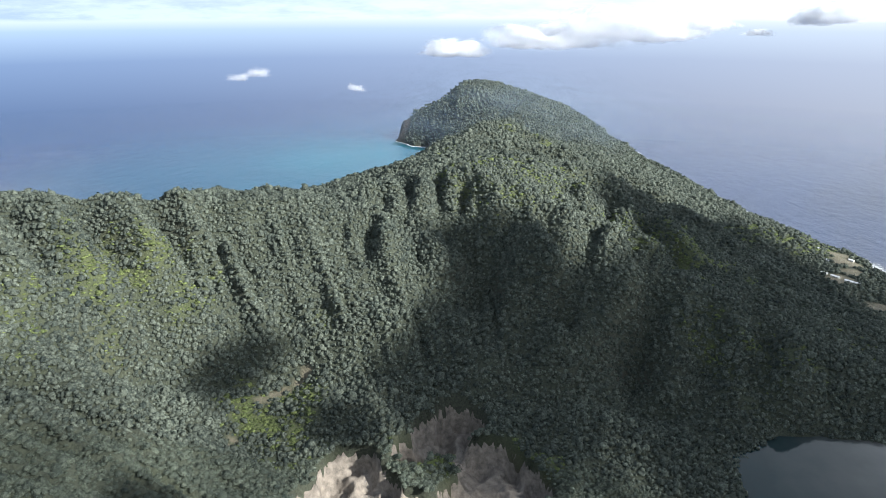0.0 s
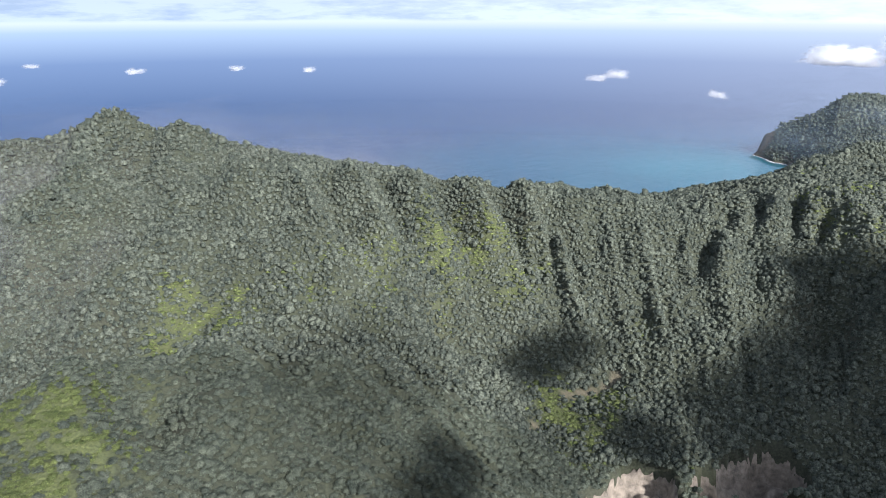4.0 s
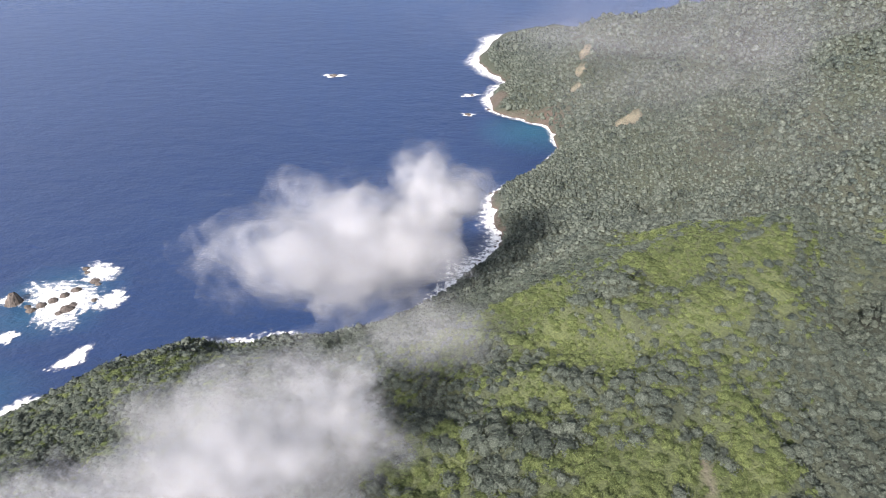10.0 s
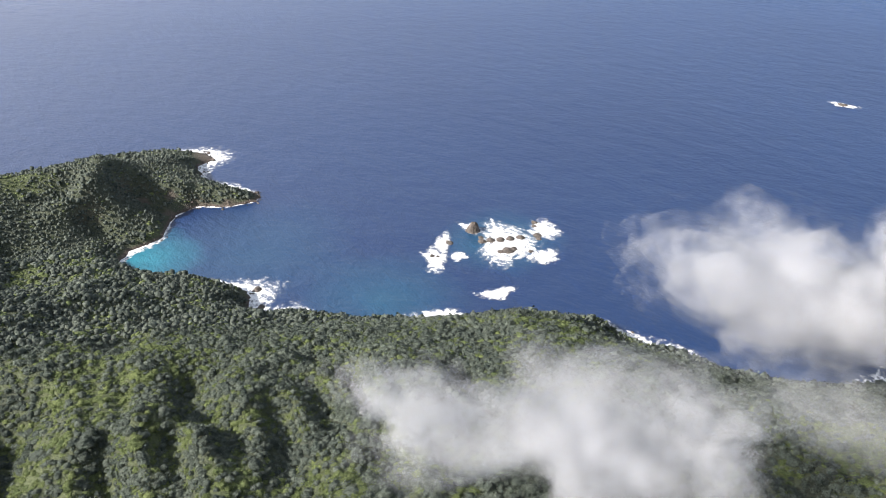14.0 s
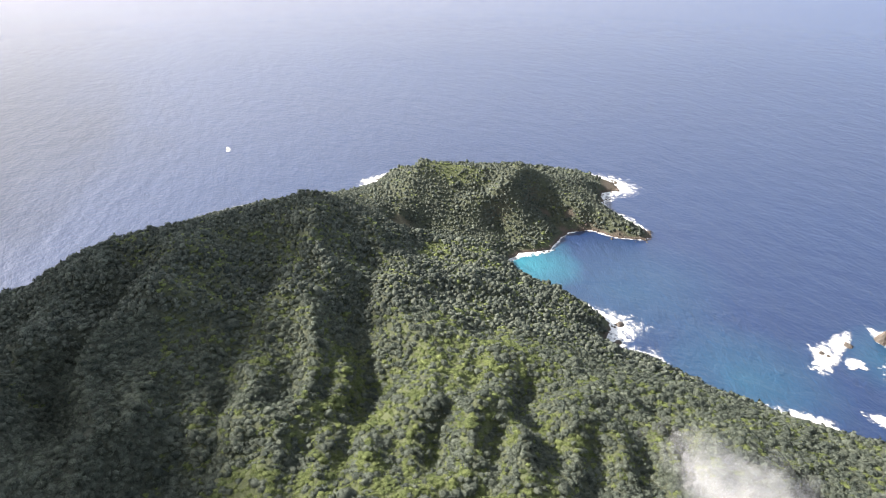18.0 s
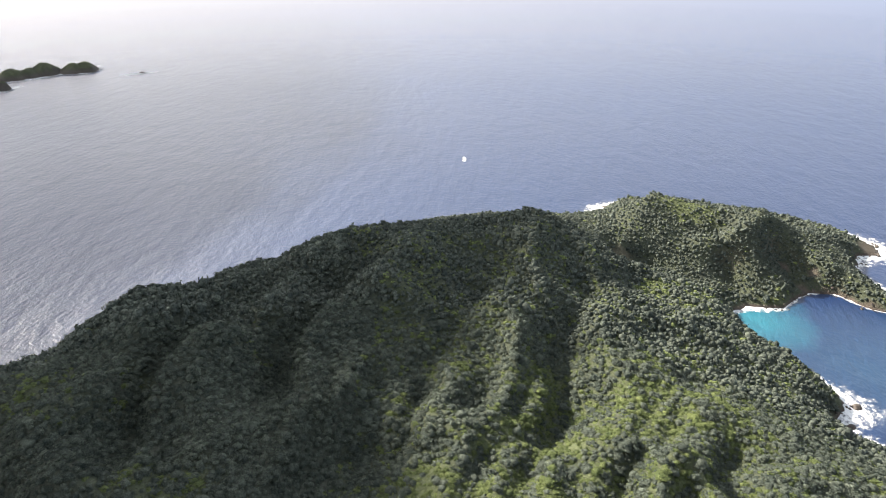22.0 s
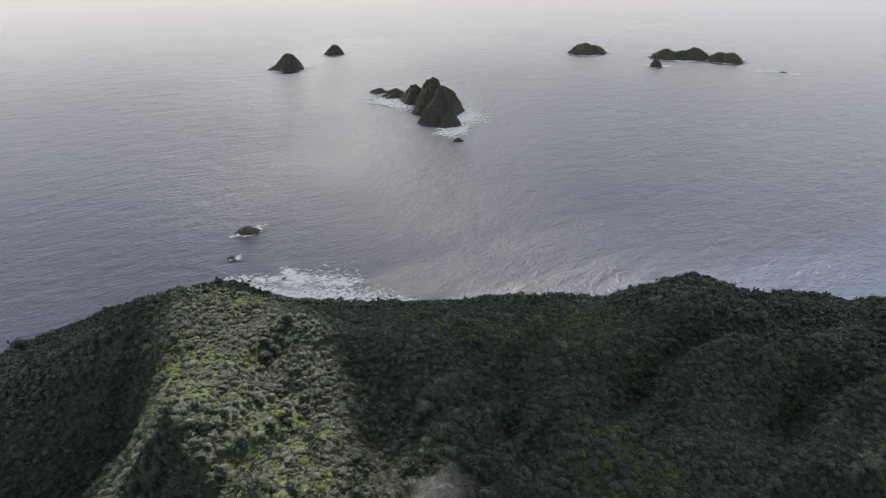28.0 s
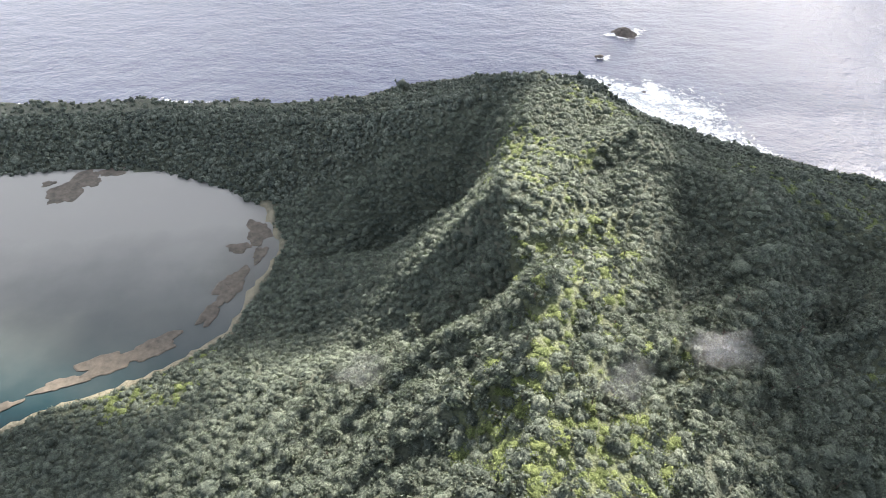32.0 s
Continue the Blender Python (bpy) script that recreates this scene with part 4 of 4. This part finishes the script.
heap("reef_ledge", [(530, -828, 5, 11), (538, -818, 3, 7), (526, -840, 3, 7)], ROCK, 1.0, "broad low dark reef rock in white surf", "rock", "reef rocks", 25, 0.5)
for k, (x, y, h, r) in enumerate([(519, -901, 3, 8), (512, -893, 2.5, 5), (547, -936, 3, 6), (541, -925, 2, 5), (621, -788, 3, 7), (616, -738, 2.5, 5), (608, -742, 2, 4), (273, -1922, 4, 13), (-103, -1751, 3, 7),
                                  (-87, -1610, 4, 9), (2619, 1310, 5, 12), (590, -835, 3, 5), (500, -850, 2.5, 5), (1703, 48, 2, 5), (760, -500, 4, 7), (430, 1010, 3, 7), (500, 850, 3, 6), (720, -475, 3, 6)]):
    heap("sea_rock", [(x, y, h, r), (x + r * 0.6, y - r * 0.4, h * 0.6, r * 0.7)], ROCK, max(r / 7, 0.7), "low dark rock breaking the surf", "rock", "reef rocks", 40 + k, 0.5)

# ---- white water ----
SURF = [(-110, -980, 170, 52), (-60, -900, 90, 40), (-110, -1150, 110, 22), (740, -490, 90, 95), (1230, -740, 110, 80), (1100, -700, 70, 30), (490, 870, 120, 120), (420, 970, 120, 170), (-180, -1750, 170, 40),
        (-160, -2050, 220, 60), (-213, -2300, 120, 55), (-260, -1450, 150, 22), (1360, -240, 110, 55), (1315, 65, 140, 40), (600, -530, 150, 12), (500, -610, 60, 30), (200, -750, 170, 24), (990, -440, 70, 18),
        (-3100, -120, 150, 16), (-2500, 840, 420, 34), (-1900, 940, 300, 40), (-1520, 1020, 160, 60), (-350, 1050, 200, 30), (1440, -600, 160, 40)]


def surf_width(x, y):
    wide = 7.0
    for sx, sy, r, w in SURF:
        wide += w * math.exp(-((x - sx) ** 2 + (y - sy) ** 2) / (r * r) * 1.5)
    return wide * 0.85


def build_surf():
    pts = dense(COAST, True)
    pts = np.stack([np.convolve(np.pad(pts[:, k], 2, mode="wrap"), np.ones(5) / 5, "valid") for k in (0, 1)], 1)
    tang = np.roll(pts, -2, 0) - np.roll(pts, 2, 0)
    out = np.stack([tang[:, 1], -tang[:, 0]], 1) / np.maximum(np.hypot(*tang.T), 0.1)[:, None]
    out = np.stack([np.convolve(np.pad(out[:, k], 6, mode="wrap"), np.ones(13) / 13, "valid") for k in (0, 1)], 1)
    wide = np.array([surf_width(*p) for p in pts]) * (0.45 + 1.1 * fractal(pts[:, 0], pts[:, 1], 70, 3, 88))
    steps = [-14, 0, 0.35, 0.7, 1.0]
    rows, edge = [], []
    for k, u in enumerate(steps):
        shift = np.full(len(pts), -14.0) if k == 0 else wide * u
        rows.append(np.column_stack([pts + out * shift[:, None], np.full(len(pts), 0.35 if k < 3 else 0.2)]))
        edge.append(np.full(len(pts), max(u, 0.0)))
    m, verts = len(pts), np.concatenate(rows)
    i = np.arange(m)
    quads = np.concatenate([np.stack([k * m + i, (k + 1) * m + i, (k + 1) * m + (i + 1) % m, k * m + (i + 1) % m], 1) for k in range(len(steps) - 1)])
    me = mesh_from("surf", verts, quads, [FOAM])
    me.attributes.new("edge", "FLOAT", "POINT").data.foreach_set("value", np.concatenate(edge).astype(np.float32))
    tagged(new("surf", me), "white surf breaking along the rocky shore", "surf", kind="stuff")


build_surf()


def shore_rocks():
    """Boulders and ledges strewn along the foot of the cliffs."""
    rng = np.random.default_rng(611)
    pts = np.repeat(dense(COAST, True), 3, 0)
    px, py = (pts + rng.normal(0, 4.5, pts.shape)).T
    ok = (blobs(px, py, BEACHES, 0.1) < 0.3) & (px > -600) & (py > -2000)
    px, py = px[ok], py[ok]
    size = np.exp(rng.normal(0.35, 0.5, len(px)))
    verts, faces, base = [], [], 0
    for k in range(8):
        v, f = low_dome(500 + k, 5, 2)
        sel = np.arange(len(px)) % 8 == k
        turn = rng.uniform(0, math.tau, sel.sum())[:, None]
        c, sn, w = np.cos(turn), np.sin(turn), size[sel][:, None]
        x = (v[:, 0] * c - v[:, 1] * sn) * w * 1.3 + px[sel][:, None]
        y = (v[:, 0] * sn + v[:, 1] * c) * w + py[sel][:, None]
        z = v[:, 2] * w * 1.1 + np.maximum(ground(px[sel], py[sel]), -0.5)[:, None]
        verts.append(np.stack([x, y, z], -1).reshape(-1, 3))
        faces.append((f[None] + (np.arange(sel.sum()) * len(v))[:, None, None] + base).reshape(-1, 3))
        base += sel.sum() * len(v)
    tagged(new("shore_rocks", mesh_from("shore_rocks", np.concatenate(verts), np.concatenate(faces), [ROCK], False)), "dark boulders strewn along the rocky shore", "rocks", kind="stuff")


shore_rocks()


def foam_patch(x, y, rx, ry, turn, seed):
    """A ragged round of white water on the sea."""
    rnd = random.Random(seed)
    rings, spokes = 5, 28
    ph = [rnd.uniform(0, 6.3) for _ in range(4)]
    verts, edge = [(0, 0, 0.3)], [0.0]
    for k in range(1, rings + 1):
        for a in range(spokes):
            t = a * math.tau / spokes
            w = 1 + 0.16 * math.sin(2 * t + ph[0]) + 0.14 * math.sin(3 * t + ph[1]) + 0.1 * math.sin(5 * t + ph[2]) + 0.06 * math.sin(9 * t + ph[3])
            verts.append((math.cos(t) * rx * w * k / rings, math.sin(t) * ry * w * k / rings, 0.3))
            edge.append((k / rings) ** 2)
    faces = []
    for k in range(rings - 1):
        for a in range(spokes):
            b = (a + 1) % spokes
            faces.append((1 + k * spokes + a, 1 + (k + 1) * spokes + a, 1 + (k + 1) * spokes + b, 1 + k * spokes + b))
    for a in range(0, spokes, 2):
        faces.append((0, 1 + a, 1 + (a + 1) % spokes, 1 + (a + 2) % spokes))
    me = mesh_from("surf", np.array(verts, float), np.array(faces), [FOAM])
    me.attributes.new("edge", "FLOAT", "POINT").data.foreach_set("value", np.array(edge, np.float32))
    ob = new("surf", me)
    ob.matrix_world = pose(x, y, 0.1 + 0.05 * (seed - 500), 0, 0, turn) @ Matrix.Scale(1.25, 4)
    tagged(ob, "patch of white water churned round rocks", "surf", kind="stuff")


for k, spec in enumerate([(547, -846, 78, 40, -60), (520, -925, 34, 26, 0), (625, -850, 22, 14, 0), (476, -850, 24, 26, 40), (628, -778, 34, 14, -50), (606, -732, 34, 20, -50), (583, -764, 15, 13, 0), (473, -719, 28, 15, 70),
                          (273, -1922, 34, 16, 10), (-100, -1750, 30, 10, 20), (-87, -1610, 20, 10, 0), (1703, 48, 18, 6, 0), (2600, 1320, 70, 22, -60), (2328, 1668, 60, 34, -40), (1184, 2490, 84, 66, 0),
                          (1463, 2632, 58, 46, 0), (2300, 2020, 100, 76, -30), (2540, 1705, 135, 80, -48), (2633, 1562, 92, 66, -48), (1300, 1600, 160, 75, 60), (1195, 1500, 80, 52, 0), (1215, 1850, 110, 60, 90),
                          (455, 985, 62, 20, -30), (500, 940, 50, 16, -35), (415, 1020, 40, 16, -25), (1405, -267, 46, 16, 70), (1337, -233, 36, 16, 60), (462, 1226, 40, 22, 0), (395, 1135, 15, 9, 0), (505, -625, 40, 10, 40), (445, 1000, 50, 28, 70)]):
    foam_patch(*spec, 500 + k)

# ---- lake margin ----


def mat_of_weed(x, y, rx, ry, turn, seed, mat, label, name):
    rnd = random.Random(seed)
    bm = bmesh.new()
    ph = [rnd.uniform(0, 6.3) for _ in range(4)]
    ring = []
    for a in range(40):
        t = a * math.tau / 40
        w = 0.9 + 0.1 * math.sin(2 * t + ph[0]) + 0.17 * math.sin(3 * t + ph[1]) + 0.11 * math.sin(5 * t + ph[2]) + 0.07 * math.sin(11 * t + ph[3])
        ring.append(bm.verts.new((math.cos(t) * rx * w, math.sin(t) * ry * w, 0.0)))
    face = bm.faces.new(ring)
    for v in bmesh.ops.extrude_face_region(bm, geom=[face])["geom"]:
        if isinstance(v, bmesh.types.BMVert):
            v.co = Vector((v.co.x * 0.94, v.co.y * 0.94, 0.45))
    bmesh.ops.recalc_face_normals(bm, faces=bm.faces[:])
    me = bpy.data.meshes.new(name)
    bm.to_mesh(me)
    bm.free()
    me.materials.append(mat)
    ob = new(name, me)
    ob.matrix_world = pose(x, y, LAKE_Z - 0.1 + 0.05 * (seed - 700), 0, 0, turn)
    return tagged(ob, label, "weed bed", "weed beds in the lake")


for k, (x, y, rx, ry, turn) in enumerate([(-420, 772, 40, 24, 60), (-398, 786, 16, 16, 0), (-374, 806, 22, 13, 20), (-452, 784, 9, 7, 0), (-166, 660, 17, 24, 20), (-186, 634, 17, 9, 0), (-160, 620, 9, 15, -20), (-186, 573, 16, 28, -15),
                                          (-258, 486, 34, 15, 25), (-295, 470, 36, 15, 22), (-335, 448, 26, 8, 18), (-385, 424, 22, 6, 25), (-204, 530, 9, 24, -20), (-192, 555, 8, 18, -10)]):
    mat_of_weed(x, y, rx, ry, turn, 700 + k, WEED, "flat brown weed bed floating at the lake shore", "weed_bed")

# ---- houses on the north terrace ----


def part(name, bm, mat, parent, label=""):
    me = bpy.data.meshes.new(name)
    bmesh.ops.recalc_face_normals(bm, faces=bm.faces[:])
    bm.to_mesh(me)
    bm.free()
    me.materials.append(mat)
    ob = new(name, me)
    ob.parent = parent
    return tagged(ob, label)


def box(sx, sy, sz, x=0.0, y=0.0, z=0.0):
    bm = bmesh.new()
    bmesh.ops.create_cube(bm, size=1.0, matrix=Matrix.Translation((x, y, z + sz / 2)) @ Matrix.Diagonal((sx, sy, sz, 1)))
    return bm


def house(x, y, turn, length, width):
    home = new("house")
    home.matrix_world = pose(x, y, float(ground(np.array([x]), np.array([y]))[0]) + 0.2, 0, 0, turn)
    part("wall", box(length, width, 3.6, z=-0.8), PALE_WALL, home)
    bm = bmesh.new()
    a, b, r = length / 2 + 0.5, width / 2 + 0.5, 2.75
    v = [bm.verts.new(p) for p in ((-a, -b, r), (a, -b, r), (a, b, r), (-a, b, r), (-a, 0, r + 1.9), (a, 0, r + 1.9))]
    for f in ((0, 1, 5, 4), (2, 3, 4, 5), (0, 4, 3), (1, 2, 5), (3, 2, 1, 0)):
        bm.faces.new([v[i] for i in f])
    part("roof", bm, WHITE_ROOF, home, "white corrugated iron roof")
    part("door", box(1.0, 0.1, 2.1, 0.8, -width / 2 - 0.03), DARK_GLASS, home)
    for k in (-1, 0, 1):
        part("window", box(1.4, 0.1, 1.1, k * length / 3.4 - 1.2, -width / 2 - 0.03, 1.0), DARK_GLASS, home)
    tagged(home, "white-roofed single-storey house on a grassy terrace", "house", "station buildings")


for spec in ((-1452, 845, 35, 20, 8), (-1431, 862, 35, 18, 8), (-1406, 878, 40, 15, 9), (-1397, 886, 40, 22, 9), (-1536, 902, 20, 12, 7), (-1624, 925, 10, 10, 6), (-1551, 965, 30, 12, 7)):
    house(*spec)

# ---- clouds ----


def cloud(x, y, z, size, flat, seed, veils=9, mat=None, thin=0.35, label="soft white cumulus cloud drifting in the air", level=4, turn=0.0, even=False):
    """A cloud out of ragged veils nested in one another. size: half extents."""
    rnd = random.Random(seed)
    bm = bmesh.new()
    bmesh.ops.create_icosphere(bm, subdivisions=level, radius=1.0)
    bm.verts.index_update()
    dirs = np.array([v.co[:] for v in bm.verts])
    tris = np.array([[v.index for v in f.verts] for f in bm.faces])
    bm.free()
    radius = np.full(len(dirs), 1.0 if even else 0.3)
    for _ in range(12):
        c = np.array([rnd.uniform(-0.6, 0.6), rnd.uniform(-0.6, 0.6), rnd.uniform(-0.15, 0.5)])
        r = rnd.uniform(0.3, 0.5)
        b = dirs @ c
        disc_ = b * b - c @ c + r * r
        radius = np.maximum(radius, np.where(disc_ > 0, b + np.sqrt(np.maximum(disc_, 0)), 0))
    off = Vector((rnd.uniform(0, 90), rnd.uniform(0, 90), rnd.uniform(0, 90)))
    verts, faces = [], []
    for k in range(veils):
        q = thin + (1 - thin) * (k / (veils - 1)) ** 0.8
        lump = np.array([noise.fractal(Vector(d) * 2.2 + off + Vector((0, 0, k * 0.22)), 0.7, 2.1, 5) for d in dirs])
        rr = radius * q * (1 + (0.08 if even else 0.3) * lump)
        p = dirs * rr[:, None]
        p[:, 2] = np.where(p[:, 2] < 0, p[:, 2] * flat, p[:, 2])
        verts.append(p * np.array(size))
        faces.append(tris + k * len(dirs))
    me = mesh_from("cloud", np.concatenate(verts), np.concatenate(faces), [mat or CLOUD])
    me.attributes.new("edge", "FLOAT", "POINT").data.foreach_set("value", np.repeat(np.linspace(0, 1, veils), len(dirs)).astype(np.float32))
    me.attributes.new("grain", "FLOAT", "POINT").data.foreach_set("value", np.full(veils * len(dirs), 5.0 / max(size), np.float32))
    ob = new("cloud", me)
    ob.matrix_world = pose(x, y, z, 0, 0, turn)
    return tagged(ob, label, "cloud", "clouds")


cloud(-3, -747, 207, (88, 85, 86), 0.9, 19, 18, label="white cumulus puff hanging before the steep coast", thin=0.2)
cloud(90, -729, 146, (172, 144, 142), 0.8, 11, 20, label="white cumulus puff hanging before the steep coast", thin=0.2)
cloud(128, -278, 283, (120, 95, 52), 0.8, 12, 12, MIST, 0.2, "thin grey mist clinging to the forested slope")
cloud(118, -288, 278, (58, 50, 44), 0.8, 13, 12, MIST, 0.2, "pale grey mist billow clinging to the forested slope")
cloud(212, -232, 292, (62, 52, 36), 0.8, 20, 10, MIST, 0.2, "thin grey mist clinging to the forested slope")
cloud(62, -318, 290, (52, 46, 40), 0.8, 21, 10, MIST, 0.2, "thin grey mist clinging to the forested slope")
cloud(0, -455, 235, (78, 62, 42), 0.8, 22, 12, THIN_MIST, 0.2, "thin grey mist clinging to the forested slope")
cloud(-3828, 1956, 518, (130, 210, 90), 0.6, 150, 14, BANK, 0.2, label="bright cumulus bank over the sea")
cloud(-4281, 747, 430, (170, 330, 110), 0.6, 160, 14, BANK, 0.2, label="bright cumulus bank over the sea")
cloud(-4065, 1394, 483, (160, 300, 100), 0.6, 180, 14, BANK, 0.2, label="bright cumulus bank over the sea")
cloud(-4190, 19, 324, (110, 190, 60), 0.6, 190, 14, THIN, 0.2, label="bright cumulus bank over the sea")
cloud(-3902, 1675, 445, (60, 90, 40), 0.6, 190, 14, THIN, 0.2, label="bright cumulus bank over the sea")
cloud(-4140, 600, 380, (250, 420, 150), 0.5, 15, 12, BANK, label="bright cumulus bank over the sea", level=4)
cloud(-4040, 1180, 430, (260, 520, 190), 0.5, 16, 12, BANK, label="bright cumulus bank over the sea", level=4)
cloud(-4180, 60, 330, (160, 230, 100), 0.5, 17, 12, BANK, label="bright cumulus bank over the sea")
cloud(-3740, 2000, 520, (160, 260, 110), 0.5, 18, 12, BANK, label="bright cumulus bank over the sea")
for k, (x, y, z, r) in enumerate([(-4066, -1053, 215, 95), (-4169, -509, 125, 75), (-2133, -3734, 215, 70), (-2686, -3358, 245, 70), (-3090, -2990, 245, 65), (-2296, -3636, 292, 50), (-3357, -2687, 232, 55), (-4168, -1180, 180, 90)]):
    cloud(x, y, z, (r, r, r * 0.55), 0.5, 30 + k, 7, THIN, label="small white cumulus puff far out over the sea", level=3)
# unseen cumulus to the north, added so that their shade lies on the crater and the eastern slopes
for k, (x, y, rx, ry, turn) in enumerate([(60, 2330, 1000, 540, 0), (1731, 2110, 560, 430, 0), (2101, 1880, 400, 310, 0), (930, 2540, 390, 190, -35), (760, 2130, 200, 130, 0), (690, 2700, 340, 190, 0),
                                          (200, 1850, 310, 190, 0), (-60, 1740, 120, 60, 0), (1400, 1930, 238, 265, 0)]):
    cloud(x, y, 1500, (rx, ry, 150), 0.4, 60 + k, 8, SHADE, label="unseen flat-based cumulus cloud placed to shade the island", turn=turn, even=k > 0)
# unseen scraps of cloud, placed to cast the crater's small dark patches
for k, (x, y, rx, ry, turn) in enumerate([(345, 1640, 75, 45, 30), (555, 1415, 95, 60, 0), (215, 1450, 100, 80, 0)]):
    cloud(x, y, 1500, (rx, ry, 40), 0.4, 75 + k, 6, TORN, label="unseen small torn cloud placed to shade the crater", turn=turn, even=True)
# added out of view to half-shade the crater floor
cloud(330, 1490, 1460, (240, 130, 40), 0.4, 79, 6, HALF, label="unseen thin cloud added to half-shade the crater floor", even=True)
# unseen sheet, added to cut the sun's glint and whiten the sea's reflection
cloud(2900, 5124, 1650, (4600, 2850, 120), 0.4, 82, 8, VEIL, 0.76, "unseen wide thin sheet of cloud added to veil the sun over the sea", even=True)
cloud(-850, -1330, 190, (1150, 780, 300), 0.6, 95, 14, HAZE, 0.15, "thin grey haze hanging over the southern slopes")
cloud(-2950, 250, 120, (800, 900, 300), 0.6, 94, 14, BLUE_HAZE, 0.15, "thin blue haze hanging over the western cape")
# another unseen cloud, added to darken the southern crater wall
cloud(461, 1234, 1500, (310, 200, 100), 0.4, 96, 4, THIN, 0.3, "unseen thin cloud added to shade the southern crater wall", turn=20)
for k, (x, y, z, r) in enumerate([(196, 262, 262, 20), (120, 225, 285, 18), (-30, 300, 215, 18)]):
    cloud(x, y, z, (r * 1.5, r, r * 0.7), 0.8, 97 + k, 14, WISP if k == 0 else FAINT, 0.1, "small wisp of mist over the treetops")
